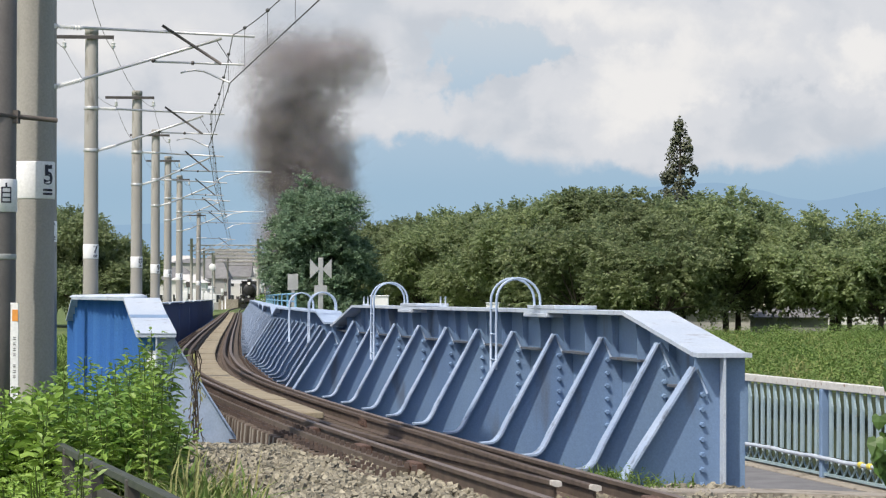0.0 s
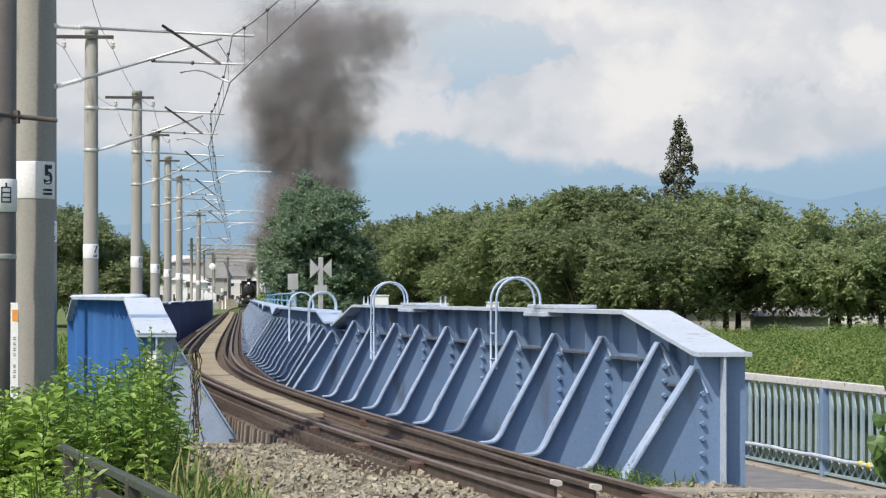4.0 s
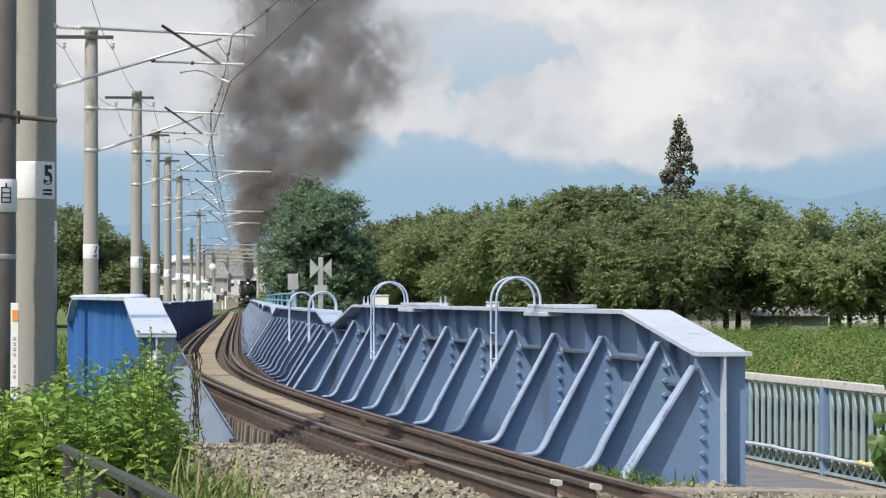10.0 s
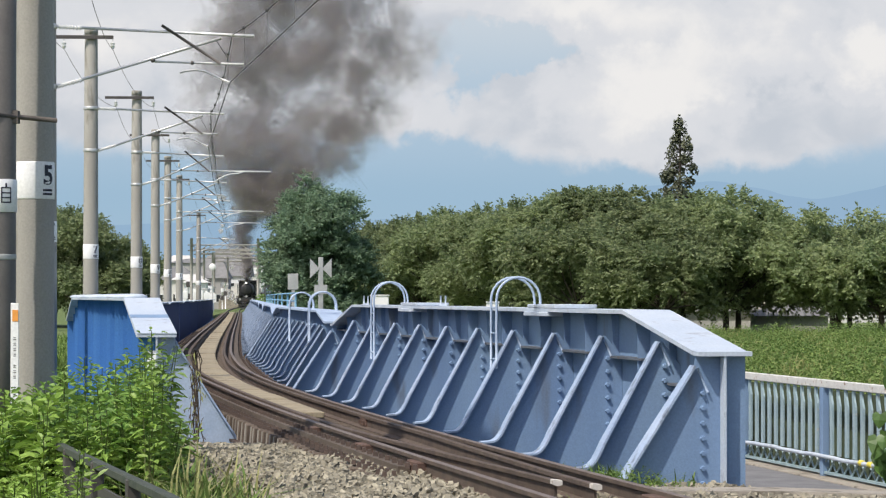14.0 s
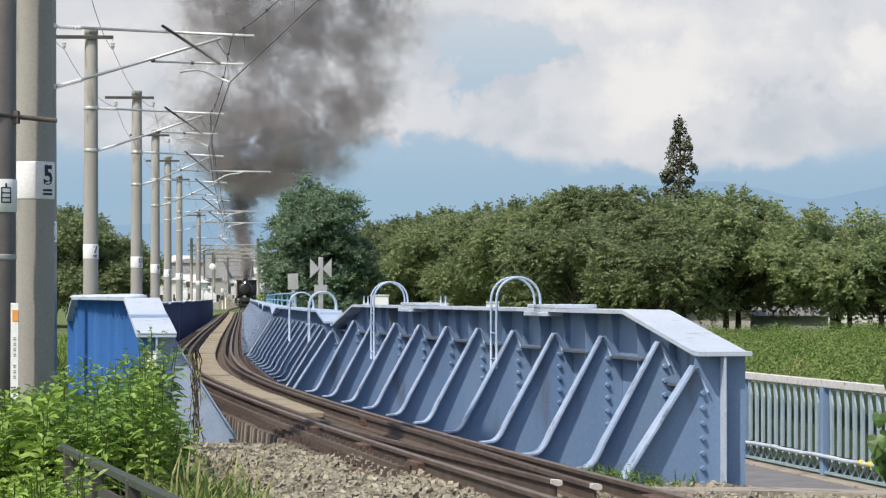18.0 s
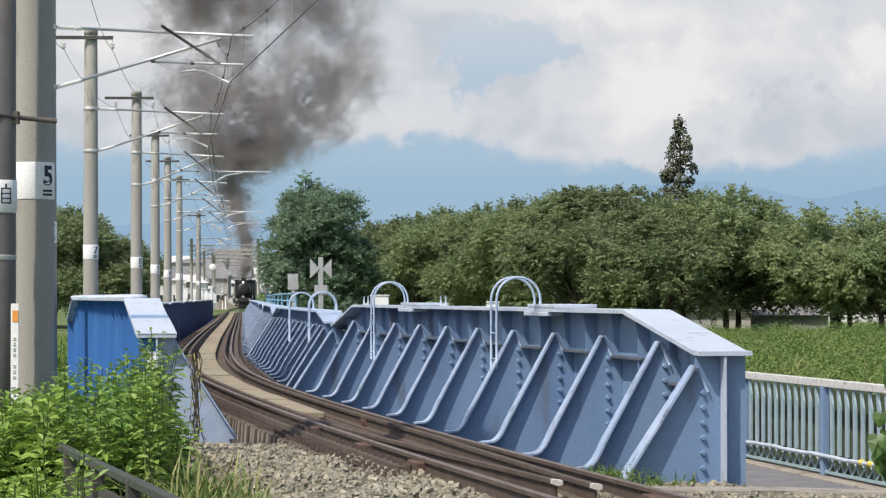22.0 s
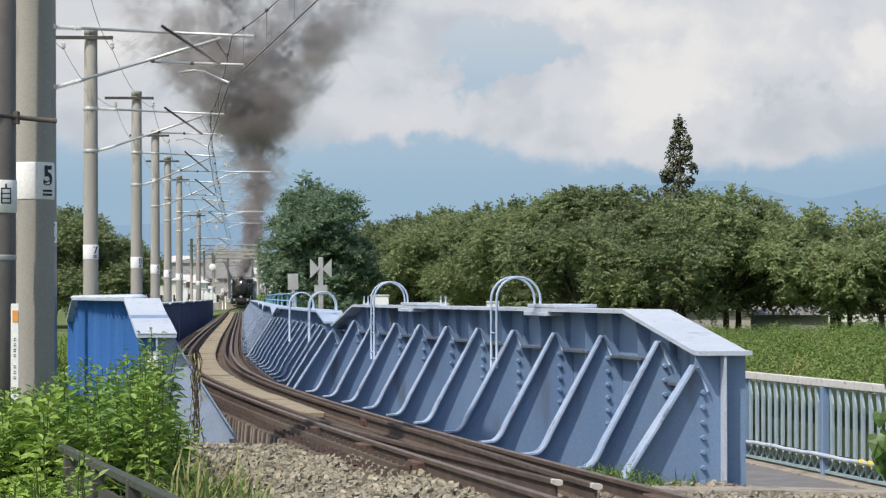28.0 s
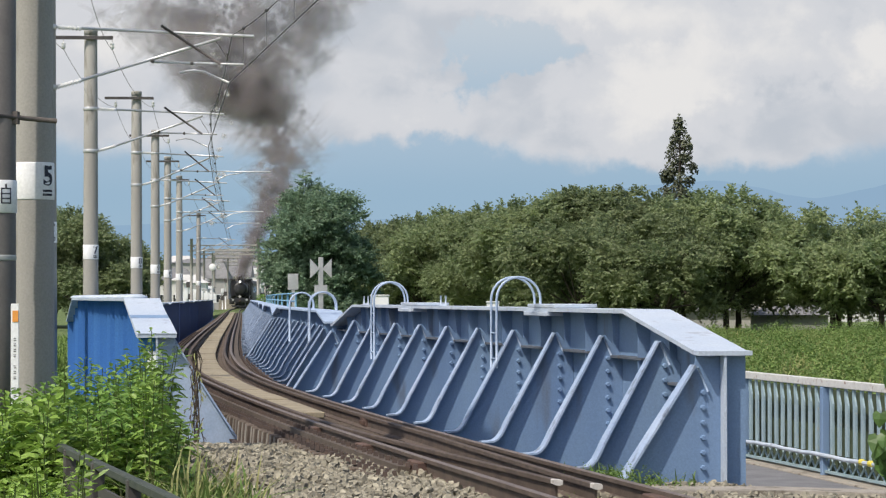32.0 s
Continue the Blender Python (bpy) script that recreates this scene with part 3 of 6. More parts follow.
# ---- plate girders ----
def girder(name, side, length, top, drop, deep, label, web_mat, braces=True, ramp_len=2.5, cap=None, pitch=1.985):
    """A plate girder in its own space: x along it, y to the left. side +1: its inner face looks to +y."""
    g = thing(name, label, "bridge girder", "girders of the bridge")
    q = lambda d: side * d
    bm = bmesh.new()
    lo = -deep
    prism(bm, [(0, lo), (length, lo), (length, top - drop), (length - ramp_len, top), (ramp_len, top), (0, top - drop)], 0.02, lambda u, v, w: (u, w - 0.01, v))
    part("web", bm, web_mat, g)
    prof = [(-0.13, top - drop), (0.05, top - drop + 0.003), (ramp_len, top), (length - ramp_len, top), (length - 0.05, top - drop + 0.003), (length + 0.13, top - drop)]
    bm = bmesh.new()
    hw = 0.215
    rings = [[bm.verts.new((u, s, v + h)) for s, h in ((-hw, 0), (hw, 0), (hw, 0.035), (-hw, 0.035))] for u, v in prof]
    for a, b in zip(rings, rings[1:]):
        for k in range(4):
            bm.faces.new((a[k], b[k], b[(k + 1) % 4], a[(k + 1) % 4]))
    bm.faces.new(rings[0])
    bm.faces.new(rings[-1][::-1])
    part("top_flange", bm, cap or BLUE_TOP, g, "pale blue top flange")
    part("bottom_flange", boxes((0, length, -0.2, 0.2, lo - 0.03, lo)), BLUE, g)
    # end posts
    for x in (0.0, length):
        bm = bmesh.new()
        prism(bm, [(0.012, lo), (0.19, lo), (0.19, top - drop), (0.012, top - drop)], 0.025, lambda u, v, w, x=x: (x - 0.012 + w, q(-u), v))
        part("end_plate", bm, web_mat, g)
        e = -1 if x == 0.0 else 1
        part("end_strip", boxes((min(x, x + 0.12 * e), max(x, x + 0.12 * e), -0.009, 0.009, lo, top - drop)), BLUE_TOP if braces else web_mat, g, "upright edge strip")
    if not braces:
        return g
    count = int((length - 1.5) / pitch) + 1
    xs = [0.02] + [1.25 + i * pitch for i in range(count) if 1.25 + i * pitch < length - 0.8] + [length - 0.02]
    roof = lambda x: top - drop * max(0.0, (ramp_len - min(x, length - x)) / ramp_len)
    for i, x in enumerate(xs):
        first = i in (0, len(xs) - 1)
        t = roof(x)
        ztop = min(top - 0.20, t - 0.06) if not first else t - 0.085
        if first:
            line = [(0.205, t - 0.004), (0.215, ztop), (0.755, -0.06), (0.95, -0.36), (0.985, -0.44)]
            pts = [(0.0, t - 0.004)] + line + [(line[-1][0], lo), (0.0, lo)]
        else:
            line = [(0.17, ztop), (0.20, ztop - 0.01), (0.665, 0.105), (0.70, 0.03), (0.735, -0.035), (0.775, -0.08), (0.82, -0.103), (0.93, -0.112)]
            pts = [(0.012, ztop - 0.28), (0.012, ztop - 0.2)] + line + [(line[-1][0], lo), (0.012, lo)]
        bm = bmesh.new()
        prism(bm, pts, 0.016, lambda u, v, w, x=x: (x - 0.008 + w, q(u), v))
        # the left girder's end braces take a paler blue in place of sunlight
        brace = part("knee_brace", bm, LADDER if side < 0 and first else BLUE, g)
        fw0, fw1 = ((0.052, 0.098) if pitch > 2.0 else (0.035, 0.05)) if not first else (0.075, 0.13)
        bm = bmesh.new()
        ln = line[1:]
        rings = []
        for j, (u, v) in enumerate(ln):
            a, b = ln[max(0, j - 1)], ln[min(len(ln) - 1, j + 1)]
            du, dv = b[0] - a[0], b[1] - a[1]
            l = math.hypot(du, dv)
            nu, nv = -dv / l * 0.018, du / l * 0.018
            fw = fw0 + (fw1 - fw0) * min(1.0, (ln[0][1] - v) / 1.0)
            rings.append([bm.verts.new((x - fw, q(u), v)), bm.verts.new((x + fw, q(u), v)), bm.verts.new((x + fw, q(u + nu), v + nv)), bm.verts.new((x - fw, q(u + nu), v + nv))])
        for a, b in zip(rings, rings[1:]):
            for k in range(4):
                bm.faces.new((a[k], b[k], b[(k + 1) % 4], a[(k + 1) % 4]))
        bm.faces.new(rings[0])
        bm.faces.new(rings[-1][::-1])
        bmesh.ops.recalc_face_normals(bm, faces=bm.faces)
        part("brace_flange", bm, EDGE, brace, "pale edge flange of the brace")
        # bolts on the camera's face of the plate
        bm = bmesh.new()
        z = ztop - 0.16
        z -= 0.05
        while z > -0.3:
            bmesh.ops.create_cone(bm, cap_ends=True, segments=6, radius1=0.025, radius2=0.017, depth=0.032,
                                  matrix=Matrix.Translation((x - 0.022, q(0.15), z)) @ Matrix.Rotation(-math.pi / 2, 4, "Y"))
            z -= 0.118
        part("bolts", bm, BLUE, brace, kind="stuff")
        # gusset strap from the top of the brace
        bm = bmesh.new()
        prism(bm, [(0.05, ztop - 0.26), (0.19, ztop - 0.005), (0.165, ztop - 0.005), (0.02, ztop - 0.26)], 0.05, lambda u, v, w, x=x: (x + 0.01 + w, q(u), v))
        part("gusset", bm, BLUE, brace)
        bm = bmesh.new()
        tube(bm, [(x - 0.05, q(0.20), ztop - 0.01), (x - 0.035, q(0.115), ztop - 0.20)], 0.009, 6)
        part("tie_rod", bm, EDGE, brace)
        # upright stiffener on the web by the brace and between two braces
        spots = [x + 0.13]
        if i + 1 < len(xs) and xs[i + 1] - x > 1.6:
            spots.append((x + xs[i + 1]) / 2)
        for s in spots:
            if s > length - 0.05:
                continue
            h = roof(s)
            bm = bmesh.new()
            wd = 0.12 if s != spots[0] else 0.07
            prism(bm, [(0.01, lo), (wd, lo), (wd, h - 0.18), (wd * 1.2, h - 0.01), (0.01, h - 0.01)], 0.014, lambda u, v, w, s=s: (s + w, q(u), v))
            part("stiffener", bm, BLUE, g)
            bm = bmesh.new()
            prism(bm, [(-0.01, lo), (-0.12, lo), (-0.12, h - 0.01), (-0.01, h - 0.01)], 0.014, lambda u, v, w, s=s: (s + w, q(u), v))
            part("stiffener", bm, web_mat, g)
        if i + 1 < len(xs):
            a, b = x + 0.14, xs[i + 1] - 0.02
            if b - a > 1.2:
                a = (x + xs[i + 1]) / 2 - 0.15
            part("shelf_stiffener", boxes((a, b, min(q(0.012), q(0.13)), max(q(0.012), q(0.13)), ztop - 0.185, ztop - 0.165)), SHELF, g, "dark level stiffener")
    return g


def chord(y0, y1, off):
    a, b = on(y0, off), on(y1, off)
    d = b - a
    return Matrix.Translation((a.x, a.y, 0.0)) @ Matrix.Rotation(math.atan2(d.y, d.x), 4, "Z"), math.hypot(d.x, d.y)


SPANS = 10
m, ln = chord(21.4, 44.1, 1.80)
right = girder("plate_girder", 1, ln, 1.165, 0.315, 0.75, "blue painted riveted plate girder with knee braces", BLUE, pitch=2.115)
right.matrix_world = m
far_right = None
for k in range(1, SPANS):
    m, l2 = chord(21.4 + 24.05 * k, 44.3 + 24.05 * k, 1.80)
    if far_right is None:
        far_right = girder("plate_girder", 1, l2, 1.05, 0.17, 0.75, "lower blue plate girder with knee braces further along", BLUE, cap=LADDER)
        far_right.matrix_world = m
    else:
        copy_thing(far_right, m)
a, b = Vector((-3.17, 30.6, 0)), Vector((-6.75, 51.2, 0))
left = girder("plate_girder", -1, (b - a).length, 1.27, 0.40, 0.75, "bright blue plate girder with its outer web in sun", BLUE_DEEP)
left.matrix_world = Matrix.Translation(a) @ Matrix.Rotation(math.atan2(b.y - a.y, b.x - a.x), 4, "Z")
far_left = None
for k in range(1, SPANS):
    m, l2 = chord(29.6 + 24.05 * k, 52.9 + 24.05 * k, -1.95)
    if far_left is None:
        far_left = girder("plate_girder", -1, l2, 1.09, 0.05, 0.75, "plate girder with its inner face's shade put into the dark blue", SHADED_NAVY, braces=False)
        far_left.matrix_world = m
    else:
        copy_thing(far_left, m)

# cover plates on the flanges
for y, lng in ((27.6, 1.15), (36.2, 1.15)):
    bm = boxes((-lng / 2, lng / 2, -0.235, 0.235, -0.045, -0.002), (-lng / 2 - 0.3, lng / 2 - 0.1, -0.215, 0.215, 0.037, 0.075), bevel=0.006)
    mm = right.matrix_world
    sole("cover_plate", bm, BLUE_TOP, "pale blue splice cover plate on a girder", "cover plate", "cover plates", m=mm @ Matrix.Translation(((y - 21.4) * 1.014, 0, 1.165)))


# ---- abutment, path, kerb, ballast bed ----
def slab(name, corners, z0, z1, material, label, category):
    bm = bmesh.new()
    prism(bm, corners, z1 - z0, lambda u, v, w: (u, v, z0 + w))
    return tagged(sole(name, bm, material, label, category), kind="structure")


def ab(off, back=0.0):
    y = edge_y(off)
    return (mid(y) + off, y - back)


slab("abutment", [ab(2.3, 0.0), ab(-2.3, 0.0), ab(-2.3, 0.9), ab(2.3, 0.9)], -3.7, -0.37, CONCG, "stained concrete bridge abutment", "abutment")


# ---- ballast ----
def lump(rng, r):
    """Eight corners of a rough stone."""
    return [(sx * r * rng.uniform(0.55, 1.1), sy * r * rng.uniform(0.55, 1.1), sz * r * rng.uniform(0.4, 0.8)) for sx in (-1, 1) for sy in (-1, 1) for sz in (-1, 1)]


CUBE_F = [(0, 1, 3, 2), (4, 6, 7, 5), (0, 4, 5, 1), (2, 3, 7, 6), (0, 2, 6, 4), (1, 5, 7, 3)]


def bed_z(off, y):
    """The top of the ballast bed."""
    if off < -0.55:
        z = float(np.interp(y, [19, 23, 26, 28, 31], [-0.09, -0.09, -0.13, -0.24, -0.36]))
        z -= 0.30 * max(0.0, -1.9 - off)
    elif off < 0.55:
        z = -0.17
    else:
        z = -0.20
    return z


def make_ballast():
    rng = random.Random(5)
    v, f = [], []

    def put(x, y, z, r):
        e = Euler((rng.uniform(0, 6), rng.uniform(0, 6), rng.uniform(0, 6))).to_matrix()
        b = len(v)
        v.extend([tuple(e @ Vector(c) + Vector((x, y, z))) for c in lump(rng, r)])
        f.extend([tuple(b + i for i in q) for q in CUBE_F])

    for _ in range(50000):
        off = rng.uniform(-3.9, 2.9)
        y = rng.uniform(16.5, 33.0)
        end = edge_y(off) - 0.25 + 0.3 * noise.noise((off * 2, 1.0, 0))
        if off < -0.7:
            end = min(edge_y(off) + 0.4, 30.5)
        if y > end:
            continue
        if abs(abs(off) - 0.566) < 0.05:
            continue
        z = bed_z(off, y) + 0.035 + 0.04 * noise.noise((off * 1.3, y * 0.7, 2.0))
        p = on(y, off, 0.0)
        put(p.x, p.y, z + rng.uniform(-0.02, 0.02), rng.uniform(0.011, 0.028))
    ob = new("ballast", soup(v, f, STONE, "ballast"))
    tagged(ob, "grey-brown crushed stone ballast beside the track", "gravel", kind="stuff")
    # the bed below the stones
    bm = bmesh.new()
    ring = []
    across = (-3.9, -2.9, -1.9, -0.9, -0.60, -0.52, 0.0, 0.52, 0.60, 1.2, 2.9)
    for i in range(21):
        row = []
        for o in across:
            ye = min(edge_y(o) + (0.4 if o < -0.55 else -0.1), 31.0)
            y = 8 + (ye - 8) * i / 20
            q = on(y, o, 0.0)
            row.append((q.x, q.y, bed_z(o, y) - 0.02))
        ring.append(row)
    vs = [[bm.verts.new(p) for p in r] for r in ring]
    for a, b in zip(vs, vs[1:]):
        for k in range(len(a) - 1):
            bm.faces.new((a[k], a[k + 1], b[k + 1], b[k]))
    lo = [bm.verts.new((q.co.x, q.co.y, -1.2)) for q in vs[-1]]
    for k in range(len(lo) - 1):
        bm.faces.new((vs[-1][k], vs[-1][k + 1], lo[k + 1], lo[k]))
    tagged(sole("ballast_bed", bm, STONEBED, "packed bed of crushed stone", "gravel"), kind="structure")


make_ballast()

# concrete kerb and path beside the girder's end
slab("kerb", [(1.55, 21.0), (2.55, 20.95), (4.1, 20.1), (4.2, 19.7), (2.6, 20.5), (1.5, 20.55)], -0.8, -0.125, CONCG, "stained concrete kerb at the bridge end", "kerb")
slab("path", [(2.35, 21.1), (6.5, 18.0), (6.2, 33.0), (3.0, 52.0), (0.4, 52.0)], -1.2, -0.715, ASPH, "grey paved path beside the bridge", "path")


# ---- fence beside the path ----
def fence_side():
    g = thing("path_fence", "pale blue-green picket fence with flaking white top rail", "fence")
    a, b = Vector((3.55, 35.6, 0)), Vector((4.95, 27.2, 0))
    d = (b - a).normalized()
    L = (b - a).length
    g.matrix_world = Matrix.Translation(a) @ Matrix.Rotation(math.atan2(d.y, d.x), 4, "Z")
    zt, z0, zp = 0.385, -0.73, -0.47
    part("top_rail", boxes((0, L, -0.035, 0.035, zt - 0.09, zt), bevel=0.008), FENCETOP, g, "flaking white painted top rail")
    bm = bmesh.new()
    tube(bm, [(i * L / 60, -0.06 + 0.006 * math.sin(i), zp + 0.004 * math.sin(i * 0.45) + 0.003 * math.sin(i * 1.1)) for i in range(61)], 0.024)
    part("pipe", bm, BLUE_TOP, g, "pale blue pipe along the fence")
    # Dark sheet added behind the pickets to stand in for shade in the gaps.
    part("gap_shade_sheet", boxes((0, L, 0.24, 0.26, z0, zt - 0.14)), surface("picket_gap_shade", (0.035, 0.055, 0.03), (0.075, 0.10, 0.05), 0.9, 0, 9.0, 0.5, 30), g, "added dark green sheet for the shade behind the pickets")
    part("ledge", boxes((0, L, -0.20, 0.24, z0 - 0.1, z0 + 0.035), bevel=0.01), CONCG, g, "worn concrete ledge under the fence")
    part("bottom_rail", boxes((0, L, -0.02, 0.02, z0 + 0.06, z0 + 0.09)), FENCE, g)
    x, k = 0.1, 0
    while x < L:
        if k in (4, 16, 28):
            part("post", boxes((x - 0.05, x + 0.05, -0.045, 0.045, z0 - 0.05, zt - 0.09), bevel=0.008), BLUE, g, "blue steel post")
        else:
            # a flat bar, twisted where it meets the top rail
            j = 0.006 * math.sin(k * 2.3)
            bm = bmesh.new()
            prism(bm, [(x - 0.055 + j, zp + 0.02), (x + 0.045 + j, zp + 0.02), (x + 0.048, zt - 0.27), (x - 0.005, zt - 0.17), (x - 0.008, zt - 0.09), (x - 0.075, zt - 0.09), (x - 0.072, zt - 0.19), (x - 0.052, zt - 0.27)],
                  0.022, lambda u, v, w: (u, w - 0.011, v))
            part("picket", bm, FENCE, g)
        # crossed bars added below the pipe, standing in for the pickets' diagonal shadows
        bm = bmesh.new()
        tube(bm, [(x - 0.13, 0, z0 + 0.07), (x + 0.13, 0, zp)], 0.013, 5)
        tube(bm, [(x - 0.13, 0.02, zp), (x + 0.13, 0.02, z0 + 0.07)], 0.013, 5)
        part("shadow_cross_bar", bm, FENCE, g)
        x += 0.275
        k += 1
    bm = bmesh.new()
    for t in (5.95, 6.25):
        lathe(bm, [(0.027, t), (0.034, t + 0.02), (0.034, t + 0.10), (0.027, t + 0.13)], 10, (0, -0.06, zp + 0.005), "X")
    part("tie", bm, surface("yellow_tie", (0.62, 0.52, 0.06), (0.70, 0.60, 0.10), 0.5, 0, 8.0, 0.05), g, "bright yellow tie on the pipe")


fence_side()


# dark low railing in front of the bushes
def railing():
    g = thing("low_railing", "dark weathered low steel railing among bushes", "railing")
    a, b = Vector((-3.1, 21.0, 0.30)), Vector((-0.75, 11.6, 0.30))
    d = (b - a)
    L = d.length
    g.matrix_world = Matrix.Translation(a) @ Matrix.Rotation(math.atan2(d.y, d.x), 4, "Z")
    dark = surface("dark_green_rail_paint", (0.035, 0.045, 0.035), (0.065, 0.075, 0.055), 0.7, 0, 5.0, 0.3)
    part("rail", boxes((0, L, -0.03, 0.03, -0.05, 0.0), bevel=0.006), dark, g)
    for x in (0.4, 2.4, 3.95, 5.6, 7.2, 8.8):
        part("post", boxes((x - 0.04, x + 0.04, -0.04, 0.04, -1.1, -0.01), bevel=0.008), RAILPAINT, g)
        part("panel", boxes((x + 0.1, x + 1.4, -0.01, 0.01, -0.9, -0.15)), RAILPAINT, g, "dark infill panel")


railing()


# ---- ladders over the girder ----
def ladder(y, off, bottom):
    g = thing("hoop_ladder", "pale blue steel ladder arched over the girder", "ladder", "ladders on the girders")
    s = slope(y)
    c = on(y, off, 0.0)
    c.z = 0.0
    g.matrix_world = Matrix.Translation(c) @ Matrix.Rotation(math.atan(-s), 4, "Z")
    dz = 0.0 if y < 44.5 else -0.115
    top = 1.165 + 0.03 + dz
    arch = []
    for i in range(13):
        a = math.pi * i / 12
        arch.append((-0.235 * math.cos(a) - 0.03, 1.285 + dz + 0.235 * math.sin(a)))
    line = [(-0.265, bottom), (-0.265, 0.9)] + arch + [(0.205, top)]
    for dy in (-0.15, 0.15):
        bm = bmesh.new()
        tube(bm, [(x, dy, z) for x, z in line], 0.0135, 8)
        part("side_rail", bm, LADDER, g)
    z = bottom + 0.1
    while z < 1.25:
        bm = bmesh.new()
        tube(bm, [(-0.265, -0.15, z), (-0.265, 0.15, z)], 0.010, 6)
        part("rung", bm, LADDER, g)
        z += 0.27
    return g


for y, off, bot in ((29.0, 1.80, 0.56), (38.2, 1.80, 0.45), (47.9, 1.80, 0.45), (54.0, 1.80, 0.45)):
    ladder(y, off, bot)
for y in (34.0, 41.5):
    c = on(y, 1.85)
    bm = bmesh.new()
    for dx in (-0.03, 0.03):
        tube(bm, [(dx, 0, 0), (dx, 0, 0.13)], 0.012, 6)
    box(bm, -0.05, 0.05, -0.02, 0.02, 0.0, 0.02)
    sole("flange_bracket", bm, BLUE_TOP, "small pale bracket on the girder top", "bracket", "flange brackets", m=Matrix.Translation((c.x, c.y, 1.2)))


# ---- poles and overhead line ----
def numeral(text, size, r, angle, z, parent):
    cu = bpy.data.curves.new("numeral", "FONT")
    cu.offset = 0.008
    cu.body, cu.size, cu.align_x, cu.align_y = text, size, "CENTER", "CENTER"
    tmp = bpy.data.objects.new("numeral", cu)
    me = bpy.data.meshes.new_from_object(tmp)
    bpy.data.objects.remove(tmp)
    for vert in me.vertices:
        a = angle + vert.co.x / r
        vert.co = Vector((r * math.sin(a), -r * math.cos(a), z + vert.co.y))
    me.materials.append(INK)
    ob = new("numeral", me)
    ob.parent = parent
    return ob


def ribs(bm, p0, p1, n, r):
    p0, p1 = Vector(p0), Vector(p1)
    d = p1 - p0
    rot = d.to_track_quat("Z", "Y").to_matrix().to_4x4()
    for i in range(n):
        bmesh.ops.create_cone(bm, cap_ends=True, segments=10, radius1=r, radius2=r * 0.55, depth=d.length / n * 0.75, matrix=Matrix.Translation(p0 + d * ((i + 0.5) / n)) @ rot)
    tube(bm, [p0, p1], r * 0.45, 8)
    return bm


POLES = []


def pole(y, off, number="", style="A", fine=True, height=7.55, lean=0.0):
    c = on(y, off)
    c.z = 0.0
    g = thing("catenary_pole", "round grey concrete pole with white number band and arms" if fine else "distant grey concrete pole with bracket arms", "utility pole", "poles beside the track")
    reach = -off
    g.matrix_world = Matrix.Translation(c) @ Matrix.Rotation(math.atan(-slope(y)), 4, "Z")
    bm = bmesh.new()
    seg = 24 if fine else 12
    lathe(bm, [(0.195, -1.0), (0.186, 0.0), (0.150, height - 0.02), (0.142, height)], seg)
    part("shaft", bm, CONC, g)
    bm = bmesh.new()
    lathe(bm, [(0.158, height - 0.14), (0.158, height - 0.02), (0.148, height + 0.012)], seg)
    part("cap", bm, CONC, g)
    bm = bmesh.new()
    lathe(bm, [(0.178, 2.20), (0.181, 2.21), (0.180, 2.53), (0.176, 2.54)], seg)
    band = part("number_band", bm, WHITE, g, "white number band")
    if number:
        numeral(number, 0.24, 0.184, 0.72, 2.41, band)
        bm = bmesh.new()
        for k in range(2):
            for j in range(7):
                a = 0.42 + 0.085 * j
                box(bm, 0.184 * math.sin(a) - 0.006, 0.184 * math.sin(a) + 0.006, -0.184 * math.cos(a) - 0.002, -0.184 * math.cos(a) + 0.002, 2.235 + 0.035 * k, 2.255 + 0.035 * k)
        part("small_marks", bm, INK, band)
    # clamps
    for z in (5.70, 4.72):
        bm = bmesh.new()
        lathe(bm, [(0.172, z - 0.04), (0.178, z - 0.03), (0.178, z + 0.03), (0.172, z + 0.04)], 16)
        part("clamp", bm, GALV, g)
    # cross-arm at the top with hanging insulators
    zc = height - 0.21
    part("cross_arm", boxes((-0.95, 0.52, -0.21, -0.15, zc - 0.04, zc + 0.04)), DARKARM, g, "dark steel cross-arm")
    for x in (-0.62, 0.50):
        bm = bmesh.new()
        tube(bm, [(x, -0.18, zc), (x, -0.18, zc - 0.13)], 0.012, 6)
        ribs(bm, (x, -0.18, zc - 0.13), (x, -0.18, zc - 0.27), 2, 0.06)
        part("insulator", bm, CERAM, g, "white porcelain insulator")
    # bracket arms
    k = reach / 2.95
    end = 3.37 * k
    bm = bmesh.new()
    tube(bm, [(0.17, 0, 5.70), (0.60, 0, 5.685)], 0.02, 6)
    ribs(bm, (0.20, 0, 5.70), (0.58, 0, 5.685), 7, 0.05)
    part("insulator", bm, CERAM, g, "ribbed white insulator")
    bm = bmesh.new()
    tube(bm, [(0.56, 0, 5.686), (end, 0, 5.585)], 0.024, 8)
    part("top_tube", bm, GALV, g)
    bm = bmesh.new()
    tube(bm, [(0.15, 0, 4.72), (0.60, 0, 4.85)], 0.02, 6)
    ribs(bm, (0.18, 0, 4.73), (0.58, 0, 4.845), 7, 0.05)
    part("insulator", bm, CERAM, g, "ribbed white insulator")
    bm = bmesh.new()
    tube(bm, [(0.56, 0, 4.84), (2.83 * k, 0, 5.545)], 0.026, 8)
    part("strut_tube", bm, GALV, g)
    lo0, lo1 = (1.74 * k, 3.20 * k) if style == "A" else (1.35 * k, 5.2 * k)
    bm = bmesh.new()
    tube(bm, [(lo0, 0, 5.15), (lo1, 0, 5.12)], 0.019, 8)
    part("lower_tube", bm, GALV, g)
    bm = bmesh.new()
